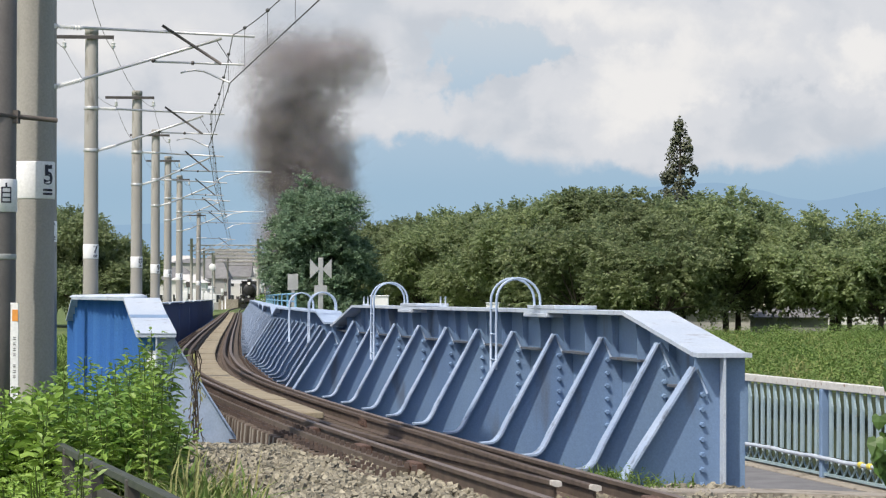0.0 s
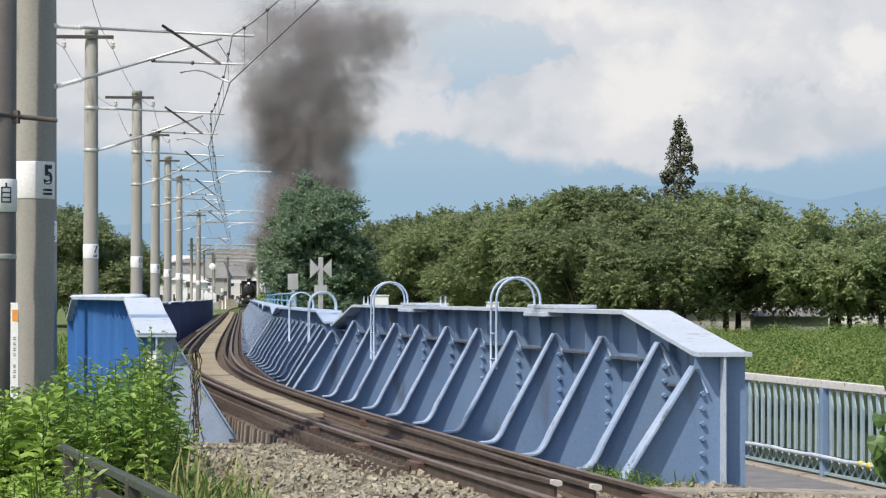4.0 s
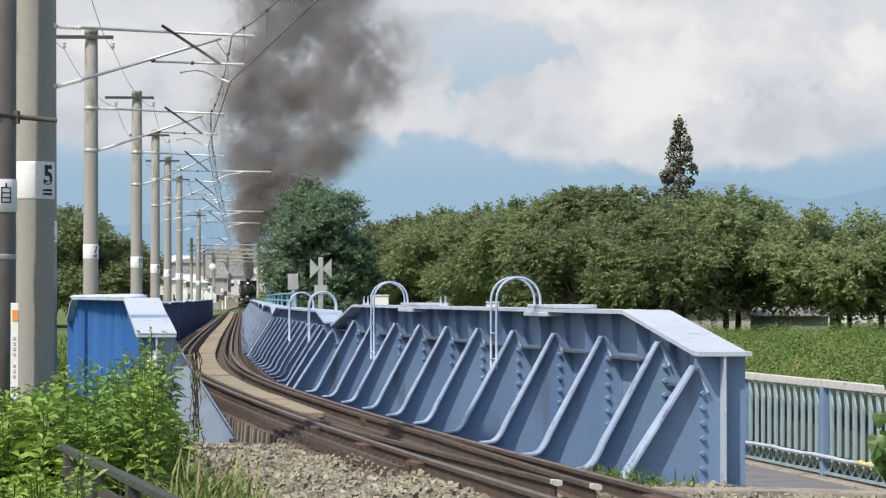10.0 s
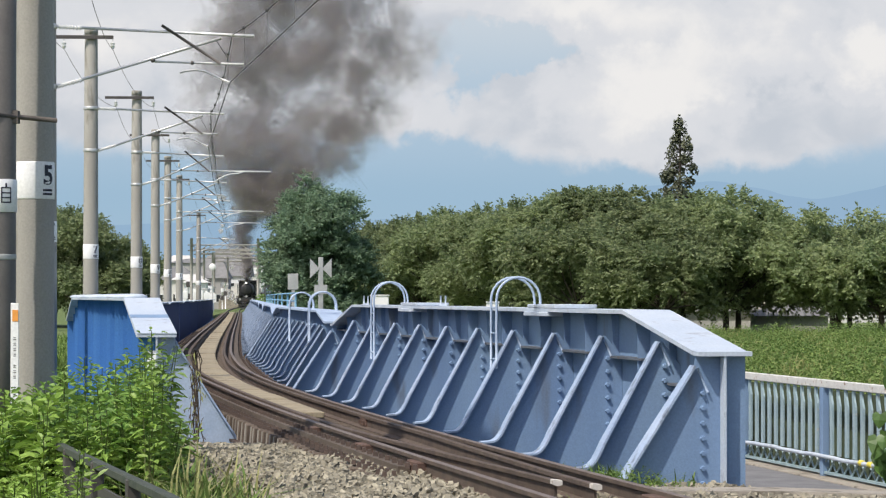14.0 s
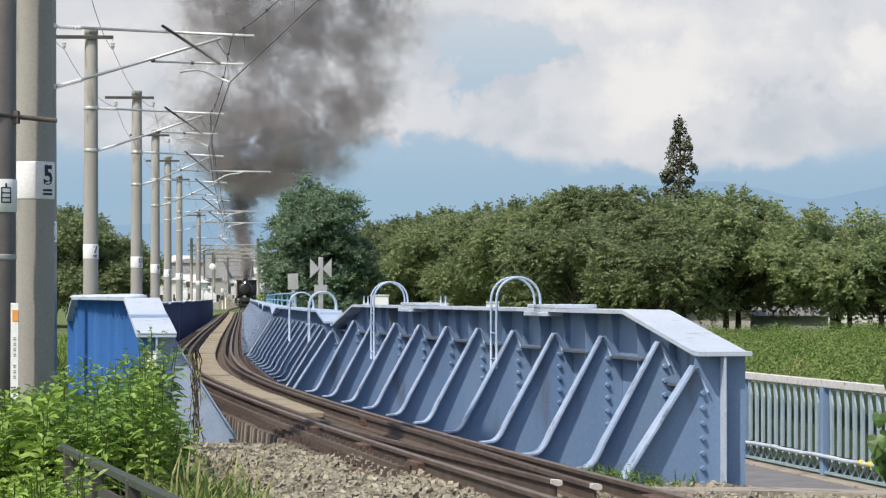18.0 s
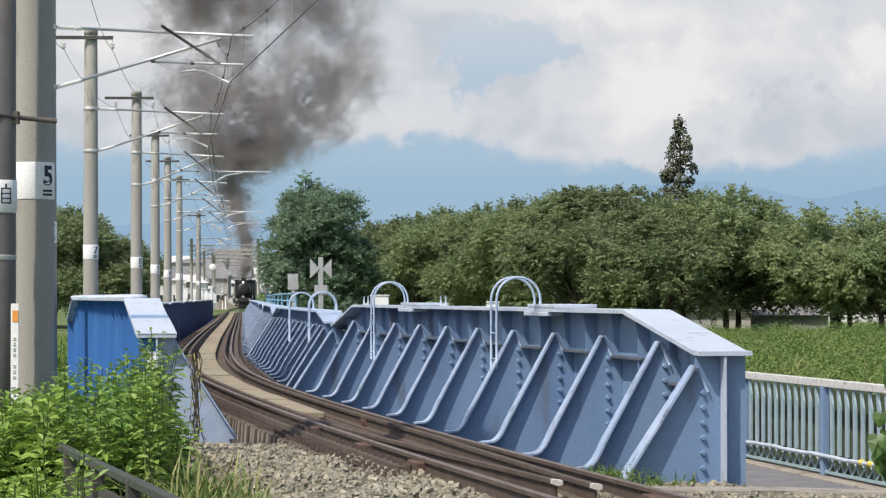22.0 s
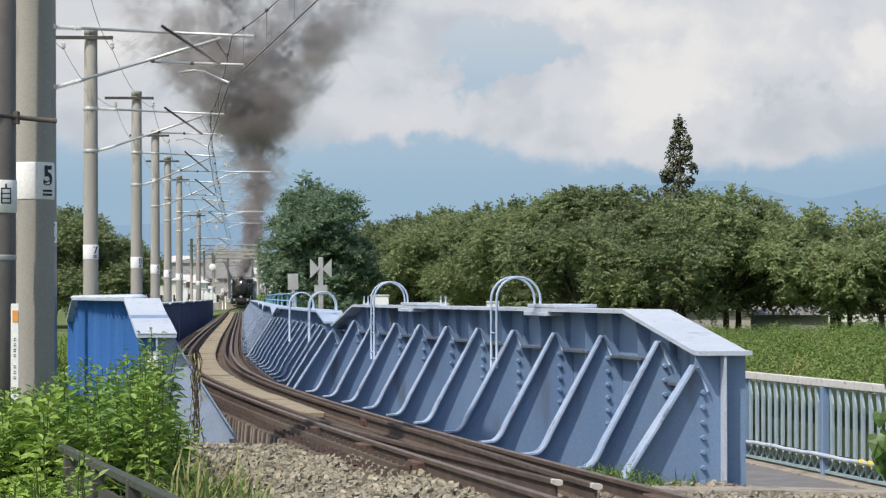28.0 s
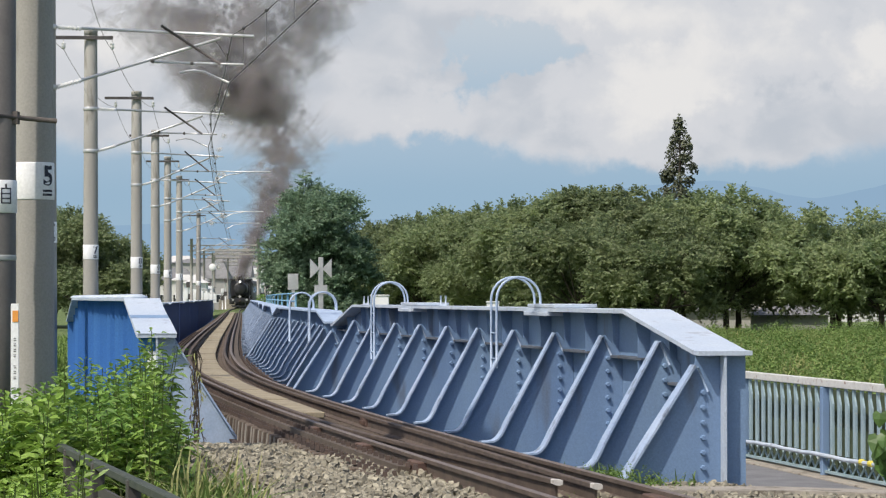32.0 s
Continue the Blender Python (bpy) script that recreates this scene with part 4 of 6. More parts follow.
    tube(bm, [(1.86 * k, -0.03, 5.74), (2.82 * k, -0.03, 5.12)], 0.026, 6)
    part("diagonal", bm, DARKARM, g, "dark diagonal brace")
    if style == "A":
        reg = [(2.16, 4.97), (2.25, 5.0), (2.40, 5.02), (2.55, 5.0), (2.75, 4.91), (2.97, 4.82)]
    else:
        reg = [(4.1, 5.1), (3.85, 5.06), (3.6, 5.04), (3.4, 4.99), (3.2, 4.9), (3.0, 4.82)]
    bm = bmesh.new()
    tube(bm, [(x * k, 0, z) for x, z in reg], 0.017, 8)
    part("registration_arm", bm, GALV, g)
    if fine:
        bm = bmesh.new()
        bmesh.ops.create_uvsphere(bm, u_segments=8, v_segments=6, radius=0.035, matrix=Matrix.Translation((2.36 * k, 0, 5.135)))
        bmesh.ops.create_uvsphere(bm, u_segments=8, v_segments=6, radius=0.04, matrix=Matrix.Translation((1.72 * k, 0, 5.17)))
        part("joints", bm, DARKARM, g)
        bm = bmesh.new()
        tube(bm, [(2.75 * k, 0, 5.5), (3.0 * k, 0, 5.13)], 0.006, 5)
        part("link", bm, WIRE, g)
    POLES.append((y, off, height))
    return g


pole(25.8, -3.37, "5")
pole(45.2, -2.95, "6")
pole(64.5, -2.70, "7")
pole(83.9, -2.30, "8", "B")
pole(103.3, -2.33, "9")
pole(122.7, -2.40, "10", "B")
pole(142.0, -2.34, "11", "B")
pole(204.0, -2.35, "", "A", fine=False)
POLES.append((296.0, -2.35, 7.55))


def wires():
    rng = random.Random(2)
    ys = [6.4] + [p[0] for p in POLES]
    for name, off, z, sag, r in (("contact_wire", 0.02, 4.82, 0.0, 0.0095), ("messenger_wire", 0.06, 5.60, 0.42, 0.0085)):
        bm = bmesh.new()
        pts = []
        for a, b in zip(ys, ys[1:]):
            n = 10
            for i in range(n):
                t = i / n
                p = on(a, off).lerp(on(b, off), t)
                pts.append((p.x, p.y, z - sag * 4 * t * (1 - t) * 0.6))
        tube(bm, pts, r, 5)
        sole(name, bm, WIRE, "dark overhead copper wire above the track", "wire", "overhead wires")
    for a, b in zip(ys[:8], ys[1:9]):
        for t in (0.12, 0.31, 0.5, 0.69, 0.88):
            p = on(a, 0.05).lerp(on(b, 0.05), t)
            zt = 5.60 - 0.42 * 4 * t * (1 - t) * 0.6
            bm = bmesh.new()
            tube(bm, [(p.x, p.y, 4.82), (p.x, p.y, zt)], 0.004, 5)
            bmesh.ops.create_uvsphere(bm, u_segments=8, v_segments=6, radius=0.03, matrix=Matrix.Translation((p.x, p.y, zt)))
            sole("dropper", bm, WIRE, "thin wire dropper with a dark clamp", "wire", "droppers of the overhead line")
    # feeder wires on the cross-arms
    for x in (-0.62, 0.50):
        bm = bmesh.new()
        pts = []
        line = [(6.4, -3.6, 7.5)] + [(y, off, h) for y, off, h in POLES]
        for (a, oa, ha), (b, ob_, hb) in zip(line, line[1:]):
            for i in range(8):
                t = i / 8
                q = on(a, oa + x).lerp(on(b, ob_ + x), t)
                pts.append((q.x, q.y, ha + (hb - ha) * t - 0.48 - 0.30 * 4 * t * (1 - t)))
        tube(bm, pts, 0.0065, 5)
        sole("feeder_wire", bm, WIRE, "thin dark feeder wire between the poles", "wire", "overhead wires")


wires()


# dark steel pole next to the concrete one, with its sign and clamp
def dark_pole():
    g = thing("steel_pole", "dark grey steel pole with shade put into its colour, and a white sign", "pole")
    g.matrix_world = Matrix.Translation((-3.945, 24.5, 0))
    bm = bmesh.new()
    lathe(bm, [(0.17, -1.2), (0.166, 1.0), (0.160, 8.5)], 24)
    part("shaft", bm, DARKPOLE, g)
    bm = bmesh.new()
    lathe(bm, [(0.168, 1.64), (0.170, 1.65), (0.170, 1.68), (0.168, 1.69)], 24)
    part("strap", bm, SIGNBACK, g)
    bm = bmesh.new()
    tube(bm, [(0.0, -0.178, 2.915), (0.5, 0.15, 2.885)], 0.022, 8)
    box(bm, 0.14, 0.19, -0.08, 0.06, 2.85, 2.96)
    part("clamp_bar", bm, RUSTBAR, g, "short rusty clamp bar")
    bm = bmesh.new()
    lathe(bm, [(0.170, 2.06), (0.174, 2.065), (0.174, 2.345), (0.170, 2.35)], 24)
    band = part("sign", bm, WHITE, g, "white wrapped sign")
    # the upright character: a box with two inner strokes and a tick on top
    r = 0.177
    strokes = [(-0.05, -0.038, -0.075, 0.065), (0.038, 0.05, -0.075, 0.065), (-0.05, 0.05, 0.053, 0.065), (-0.05, 0.05, 0.008, 0.02), (-0.05, 0.05, -0.035, -0.023), (-0.05, 0.05, -0.075, -0.063), (-0.012, 0.006, 0.065, 0.10)]
    bm = bmesh.new()
    for u0, u1, v0, v1 in strokes:
        n = 5
        vs = []
        for i in range(n + 1):
            a = 0.62 + (u0 + (u1 - u0) * i / n) / r
            vs.append((bm.verts.new((r * math.sin(a), -r * math.cos(a), 2.215 + v0)), bm.verts.new((r * math.sin(a), -r * math.cos(a), 2.215 + v1))))
        for p, q in zip(vs, vs[1:]):
            bm.faces.new((p[0], q[0], q[1], p[1]))
    part("character", bm, INK, band)


dark_pole()


def marker():
    g = thing("marker_plate", "narrow white marker plate with an orange mark", "sign")
    g.matrix_world = Matrix.Translation((-3.742, 24.2, 0.0))
    part("plate", boxes((-0.035, 0.035, -0.008, 0.008, 0.35, 1.26), bevel=0.003), WHITE, g)
    part("mark", boxes((-0.02, 0.03, -0.012, -0.0085, 1.10, 1.20)), ORANGE, g)
    for i in range(11):
        z = 0.95 - 0.048 * i
        if i not in (4, 8):
            part("writing_bar", boxes((-0.010, 0.012, -0.011, -0.0085, z - 0.013, z - 0.006), (-0.010, 0.012, -0.011, -0.0085, z + 0.004, z + 0.010)), DARKARM, g)
    bm = boxes((-0.012, 0.012, 0.01, 0.03, -0.9, 1.2))
    part("stake", bm, GALV, g)


marker()


# ---- signs beyond the first girder ----
def crossed_sign():
    g = thing("track_sign", "grey-white sign of two triangles on a post", "sign")
    c = on(60.0, 2.45)
    g.matrix_world = Matrix.Translation((c.x, c.y, 0)) @ Matrix.Rotation(0.03, 4, "Z")
    part("post", boxes((-0.055, 0.055, -0.04, 0.04, -0.9, 2.18), bevel=0.01), SIGNBACK, g)
    for s in (-1, 1):
        bm = bmesh.new()
        prism(bm, [(s * 0.03, 1.93), (s * 0.235, 2.16), (s * 0.235, 1.72)], 0.012, lambda u, v, w: (u, -0.06 + w, v))
        part("triangle", bm, SIGNBACK, g)
    part("lower_plate", boxes((-0.14, 0.14, -0.06, -0.045, 1.38, 1.58)), SIGNBACK, g)


crossed_sign()


def square_sign():
    g = thing("square_sign", "grey back of a square sign on a thin post", "sign")
    c = on(90.0, 2.55)
    g.matrix_world = Matrix.Translation((c.x, c.y, 0))
    part("post", boxes((-0.05, 0.05, -0.03, 0.03, -0.9, 1.9)), SIGNBACK, g)
    part("plate", boxes((-0.17, 0.17, -0.045, -0.032, 1.56, 2.08), bevel=0.004), SIGNBACK, g)


square_sign()

# white lamp posts and light-blue handrail on the far girders
g = thing("handrail", "light blue pipe handrail on the bridge", "handrail")
prev = None
for i in range(9):
    y = 66 + 9 * i
    c = on(y, 2.1)
    bm = bmesh.new()
    tube(bm, [(c.x, c.y, 0.9), (c.x, c.y, 1.42)], 0.03, 6)
    part("post", bm, HANDRAIL, g)
    if prev is not None:
        for z in (1.41, 1.22):
            bm = bmesh.new()
            tube(bm, [(prev.x, prev.y, z), (c.x, c.y, z)], 0.022, 6)
            part("bar", bm, HANDRAIL, g)
    prev = c

# lapped plates on the sloping end of the left girder's flange
def lapped(name, x0, x1, over, mat, label):
    zz = lambda x: 0.87 + 0.16 * max(0.0, x) + 0.035
    bm = bmesh.new()
    prism(bm, [(x0, zz(x0) + 0.002), (x1, zz(x1) + 0.002), (x1, zz(x1) + over), (x0, zz(x0) + over)], 0.436, lambda u, v, w: (u, w - 0.218, v))
    part(name, bm, mat, left, label)


lapped("lap_plate", -0.135, 0.98, 0.014, BLUE_TOP, "pale lower lap plate")
lapped("splice_band", 0.985, 1.26, 0.006, BLUE, "blue band of the flange splice")
# caps on the left girder's flange and a small white plate at its end
for i in range(14):
    bm = bmesh.new()
    lathe(bm, [(0.16, 0.0), (0.16, 0.02), (0.10, 0.045), (0.02, 0.05)], 10, (2.9 + 1.25 * i, 0.06, 1.304))
    part("flange_cap", bm, BLUE_TOP, left)
bm = boxes((-0.05, -0.03, 0.0, 0.10, 0.52, 0.72), (-0.055, -0.03, -0.06, 0.02, 0.6, 0.72), bevel=0.004)
part("white_plate", bm, WHITE, left, "small white plate at the girder end")


def lance_leaf(v, f, base, way, length, width, rng):
    """A lance-shaped leaf that leaves its stem along way and droops; folded along its rib."""
    way = Vector(way).normalized()
    side = way.cross(Vector((rng.gauss(0, 0.3), rng.gauss(0, 0.3), 1))).normalized()
    up = side.cross(way)
    base = Vector(base)
    bend = rng.uniform(0.15, 0.55)
    k = len(v)
    line = [(0.0, 0.06), (0.3, 0.9), (0.62, 0.85), (1.0, 0.0)]
    mids = [base + way * length * t - Vector((0, 0, bend * length * t * t)) for t, _ in line]
    v += [tuple(mids[0]), tuple(mids[1] - up * width * 0.12), tuple(mids[2] - up * width * 0.12), tuple(mids[3])]
    for e in (-1, 1):
        for j in (1, 2):
            v.append(tuple(mids[j] + side * e * width * 0.5 * line[j][1] + up * width * 0.10))
    f += [(k, k + 1, k + 4), (k + 1, k + 2, k + 5, k + 4), (k + 2, k + 3, k + 5), (k, k + 6, k + 1), (k + 1, k + 6, k + 7, k + 2), (k + 2, k + 7, k + 3)]


def dead_vine():
    rng = random.Random(66)
    g = thing("dead_vine", "dry brown vine hanging on the blue brace", "plant")
    g.matrix_world = Matrix.Translation((-2.69, 30.2, 0))
    for k in range(14):
        bm = bmesh.new()
        x, y, pts = rng.uniform(-0.05, 0.05), 0.0, []
        for i in range(12):
            x += rng.gauss(0, 0.014) - 0.1 * x
            y = rng.uniform(-0.03, 0.0)
            pts.append((x, y, 0.72 - 0.095 * i + rng.uniform(-0.02, 0.02)))
        tube(bm, pts, rng.uniform(0.003, 0.007), 5)
        part("stem", bm, DEADSTEM, g)
    for k in range(70):
        v, f = [], []
        z = rng.uniform(-0.35, 0.72)
        lance_leaf(v, f, (rng.gauss(0, 0.045), rng.uniform(-0.05, 0.0), z), (rng.uniform(-1, 1), -0.4, -0.9), rng.uniform(0.03, 0.075), 0.022, rng)
        ob = new("dry_leaf", soup(v, f, rng.choice((DEADSTEM, DRYBLADE)), "dry_leaf"))
        ob.parent = g


dead_vine()


# ---- plants ----
def leaf_quad(v, f, c, n, size, rng, long=1.6):
    """One folded leaf: a rhomb of two triangles round c, facing n."""
    n = Vector(n)
    if n.length < 1e-4:
        n = Vector((0, 0, 1))
    n.normalize()
    a = n.cross(Vector((rng.uniform(-1, 1), rng.uniform(-1, 1), rng.uniform(-1, 1)))).normalized()
    b = n.cross(a)
    c = Vector(c)
    k = len(v)
    fold = n * size * 0.18
    v += [tuple(c - a * size * long / 2), tuple(c + b * size / 2 + fold), tuple(c + a * size * long / 2), tuple(c - b * size / 2 + fold)]
    f += [(k, k + 1, k + 2), (k, k + 2, k + 3)]


def clumps_crown(rng, clumps, per, leaf, flat=0.7):
    v, f = [], []
    for cx, cy, cz, r in clumps:
        for _ in range(int(per * (r ** 2))):
            d = Vector((rng.gauss(0, 1), rng.gauss(0, 1), rng.gauss(0.35, 1)))
            d.normalize()
            rad = r * rng.uniform(0.55, 1.08) * (1 + 0.25 * noise.noise((cx + d.x * 2, cy + d.y * 2, cz + d.z * 2)))
            p = Vector((cx, cy, cz)) + Vector((d.x, d.y, d.z * flat)) * rad
            nrm = d * 0.6 + Vector((rng.uniform(-1, 1), rng.uniform(-1, 1), rng.uniform(-0.3, 1.3))) * 0.8
            leaf_quad(v, f, p, nrm, leaf * rng.uniform(0.6, 1.3), rng)
    return v, f


def twig_crown(rng, clumps, per, leaf, length, droop=0.5):
    """A crown of leafy twigs: each a short bowed line with leaves on both sides."""
    v, f = [], []
    for cx, cy, cz, r in clumps:
        for _ in range(int(per * r * r)):
            d = Vector((rng.gauss(0, 1), rng.gauss(0, 1), rng.gauss(0.25, 0.75))).normalized()
            p = Vector((cx, cy, cz)) + Vector((d.x, d.y, d.z * 0.6)) * r * rng.uniform(0.25, 0.85)
            d = (d + Vector((0, 0, rng.uniform(-0.1, 0.75)))).normalized()
            n, ln = 5, length * rng.uniform(0.6, 1.25)
            side = d.cross(Vector((0, 0, 1)))
            if side.length < 0.05:
                side = Vector((1, 0, 0))
            side.normalize()
            for k in range(n):
                t = (k + 0.5) / n
                c = p + d * ln * t - Vector((0, 0, droop * ln * t * t * 0.5))
                sz = leaf * rng.uniform(0.75, 1.2) * (1.1 - 0.5 * t)
                for e in (-1, 1):
                    out = (side * e + d * 0.7 + Vector((rng.gauss(0, 0.25), rng.gauss(0, 0.25), rng.gauss(-0.3, 0.35)))).normalized()
                    wing = out.cross(Vector((rng.gauss(0, 1), rng.gauss(0, 1), 0.6))).normalized() * sz * 0.48
                    k0 = len(v)
                    m = c + out * sz * 0.75
                    v += [tuple(c), tuple(m + wing), tuple(c + out * sz * 1.6 - Vector((0, 0, sz * 0.2))), tuple(m - wing)]
                    f += [(k0, k0 + 1, k0 + 2, k0 + 3)]
    return v, f


def limbs(rng, clumps, trunk_h, r0, fork):
    bm = bmesh.new()
    tube(bm, [(0, 0, -0.4), (0.03, 0.02, trunk_h * 0.5), (0, 0, trunk_h)], r0, 8, r0 * 0.6)
    for cx, cy, cz, r in clumps[::fork]:
        m = Vector((cx * 0.45, cy * 0.45, trunk_h + (cz - trunk_h) * 0.35))
        tube(bm, [(0, 0, trunk_h * 0.85), m, (cx, cy, cz)], r0 * 0.42, 6, r0 * 0.08)
    return bm


def cherry(seed, h, w, bare=0.13):
    rng = random.Random(seed)
    clumps = []
    n = 50
    for i in range(n):
        a, q = rng.uniform(0, 6.283), math.sqrt(rng.uniform(0.02, 1))
        top = h - 0.30 * h * q ** 2.2
        low = bare * h + 0.06 * h * rng.random() + 0.12 * h * q * q
        z = low + (top - low - 0.7) * rng.random() ** 0.8
        clumps.append((math.cos(a) * q * w, math.sin(a) * q * w, z, rng.uniform(0.8, 1.45)))
    g = thing("cherry_tree", "broad green cherry tree with drooping boughs", "tree", "row of trees along the bank")
    part("trunk", limbs(rng, clumps, 1.6, 0.22, 3), BARK, g)
    v, f = twig_crown(rng, clumps, 52, 0.18, 0.85)
    ob = new("crown", soup(v, f, CHERRY, "crown"))
    ob.parent = g
    tagged(ob, kind="stuff")
    return g


def place_tree(kind, x, y, turn):
    m = Matrix.Translation((x, y, ground_z(x, y))) @ Matrix.Rotation(turn, 4, "Z")
    ob = copy_thing(kind, m)
    return ob


def at_view(u, y):
    """The place across at depth y for a bearing u (in thousandths of the lens)."""
    return u * y / 4900.0


kinds = [cherry(11, 10.1, 4.8), cherry(12, 8.6, 4.6, 0.13), cherry(13, 7.6, 4.3, 0.17), cherry(14, 7.0, 4.0), cherry(15, 6.2, 3.6)]
spots = [(-95, 225, 1), (-40, 218, 1), (25, 205, 1), (90, 195, 1), (150, 185, 1), (210, 180, 0), (290, 178, 0), (350, 174, 1), (425, 170, 1), (500, 166, 1), (522, 168, 2), (690, 162, 2), (700, 164, 2), (775, 160, 2), (850, 165, 2),
         (-70, 260, 0), (60, 235, 0), (180, 215, 0), (320, 205, 0), (455, 198, 1), (590, 195, 2), (720, 192, 2), (-135, 245, 1), (240, 168, 2), (395, 162, 3), (800, 185, 2), (920, 160, 2)]
rng = random.Random(3)
used = set()
for u, y, k in spots:
    x = at_view(u, y)
    if k not in used:
        used.add(k)
        kinds[k].matrix_world = Matrix.Translation((x, y, ground_z(x, y)))
    else:
        place_tree(kinds[k], x, y, rng.uniform(0, 6.28))
# trees on the other side of the track
for x, y, k in ((-25.9, 200, 1), (-25.6, 206, 2), (-29.8, 205, 1), (-34.5, 212, 1), (-31.0, 180, 4)):
    if k not in used:
        used.add(k)
        kinds[k].matrix_world = Matrix.Translation((x, y, ground_z(x, y)))
    else:
        place_tree(kinds[k], x, y, rng.uniform(0, 6.28))


def round_tree():
    rng = random.Random(21)
    clumps = []
    h = 10.9
    for i in range(150):
        z = rng.uniform(0.3, h - 0.9)
        w = 3.6 * (1 - ((z - 3.8) / 7.4) ** 2) ** 0.5 if abs(z - 3.8) < 7.3 else 0.4
        a, q = rng.uniform(0, 6.283), math.sqrt(rng.uniform(0.1, 1))
        clumps.append((math.cos(a) * q * w, math.sin(a) * q * w, z, rng.uniform(0.75, 1.25)))
    clumps += [(-0.9, 0, h + 0.35, 0.32), (-0.8, 0, h - 0.2, 0.5), (0, 0, h - 0.6, 0.7), (0.5, 0, h - 1.2, 0.8), (-0.7, 0.1, h - 1.1, 0.6)]
    g = thing("broadleaf_tree", "dense dark green broadleaf tree beside the bridge", "tree")
    part("trunk", limbs(rng, clumps, 3.0, 0.3, 6), BARK, g)
    v, f = twig_crown(rng, clumps, 80, 0.165, 0.75, 0.1)
    ob = new("crown", soup(v, f, GINKGO, "crown"))
    ob.parent = g
    tagged(ob, kind="stuff")
    x = at_view(-222, 195)
    g.matrix_world = Matrix.Translation((x, 195, ground_z(x, 195) - 0.6))


round_tree()


def cedar():
    rng = random.Random(31)
    g = thing("cedar_tree", "tall narrow grey-green cedar behind the tree row", "tree")
    bm = bmesh.new()
    h = 16.6
    tube(bm, [(0, 0, -0.4), (0, 0, h * 0.5), (0, 0, h - 0.2)], 0.3, 8, 0.03)
    v, f = [], []
    clumps = []
    z = 6.0
    while z < h - 0.5:
        w = 2.3 * ((h - z) / (h - 6.0)) ** 0.75
        for k in range(6):
            a = rng.uniform(0, 6.283)
            q = rng.uniform(0.55, 1.05)
            clumps.append((math.cos(a) * w * q, math.sin(a) * w * q, z + rng.uniform(-0.3, 0.3) - 0.25 * w * q, 0.28 + 0.16 * w))
            tube(bm, [(0, 0, z), (math.cos(a) * w * q, math.sin(a) * w * q, z - 0.2 * w)], 0.05, 5, 0.015)
        z += 0.62
    clumps.append((0, 0, h - 0.3, 0.22))
    clumps.append((0, 0, h, 0.14))
    part("trunk", bm, BARK, g)
    v, f = clumps_crown(rng, clumps, 300, 0.17, 0.9)
    ob = new("crown", soup(v, f, CEDAR, "crown"))
    ob.parent = g
    tagged(ob, kind="stuff")
    x = at_view(420, 220)
    g.matrix_world = Matrix.Translation((x, 220, -0.9))


cedar()


def blades(name, material, n, where, h0, h1, w, label, seed):
    """A patch of single grass blades; where(rng) gives their feet."""
    rng = random.Random(seed)
    v, f = [], []
    for _ in range(n):
        p = where(rng)
        if p is None:
            continue
        p = Vector(p)
        h = rng.uniform(h0, h1)
        a = rng.uniform(0, 6.283)
        lean = rng.uniform(0.15, 0.95)
        d, s = Vector((math.cos(a), math.sin(a), 0)), Vector((-math.sin(a), math.cos(a), 0)) * w * rng.uniform(0.6, 1.3)
        k = len(v)
        m1, m2 = p + d * h * lean * 0.3 + Vector((0, 0, h * 0.6)), p + d * h * lean + Vector((0, 0, h * (1 - 0.35 * lean)))
        v += [tuple(p - s), tuple(p + s), tuple(m1 - s * 0.8), tuple(m1 + s * 0.8), tuple(m2)]
        f += [(k, k + 1, k + 3, k + 2), (k + 2, k + 3, k + 4)]
    ob = new(name, soup(v, f, material, name))
    return tagged(ob, label, "grass", kind="stuff")


def meadow(rng):
    y = 45 + 115 * rng.random() ** 1.3
    u = rng.uniform(430, 830)
    x = at_view(u, y)
    if noise.noise((x * 0.25, y * 0.12, 0.0)) < -0.25:
        return None
    return (x, y, ground_z(x, y) - 0.02)


blades("meadow_grass", BLADE, 15000, meadow, 0.12, 0.40, 0.018, "long green meadow grass on the bank", 7)
blades("dry_meadow_grass", DRYBLADE, 7000, meadow, 0.2, 0.6, 0.02, "dry yellow grass among the meadow", 8)


def weeds():
    rng = random.Random(12)
    clumps = []
    for _ in range(900):
        p = meadow(rng)
        if p:
            r = rng.uniform(0.22, 0.55)
            clumps.append((p[0], p[1], p[2] + 0.1, r))
    for _ in range(150):
        y = 60 + 95 * rng.random()
        x = at_view(rng.uniform(470, 820), y)
        clumps.append((x, y, ground_z(x, y) + 0.1, rng.uniform(0.6, 1.1)))
    v, f = clumps_crown(rng, clumps, 240, 0.06, 0.75)
    tagged(new("meadow_weeds", soup(v, f, MEADOW, "meadow_weeds")), "low leafy green weeds in the meadow", "weeds", kind="stuff")


weeds()


def left_bank(rng):
    y = rng.uniform(48, 120)
    x = at_view(rng.uniform(-820, -640), y)
    return (x, y, ground_z(x, y) - 0.02)


blades("bank_grass", BLADE, 7000, left_bank, 0.3, 0.9, 0.028, "yellow-green long grass behind the poles", 9)


blades("sunlit_bank_grass", LEAF2, 5000, left_bank, 0.25, 0.8, 0.03, "bright yellow-green grass behind the poles", 10)


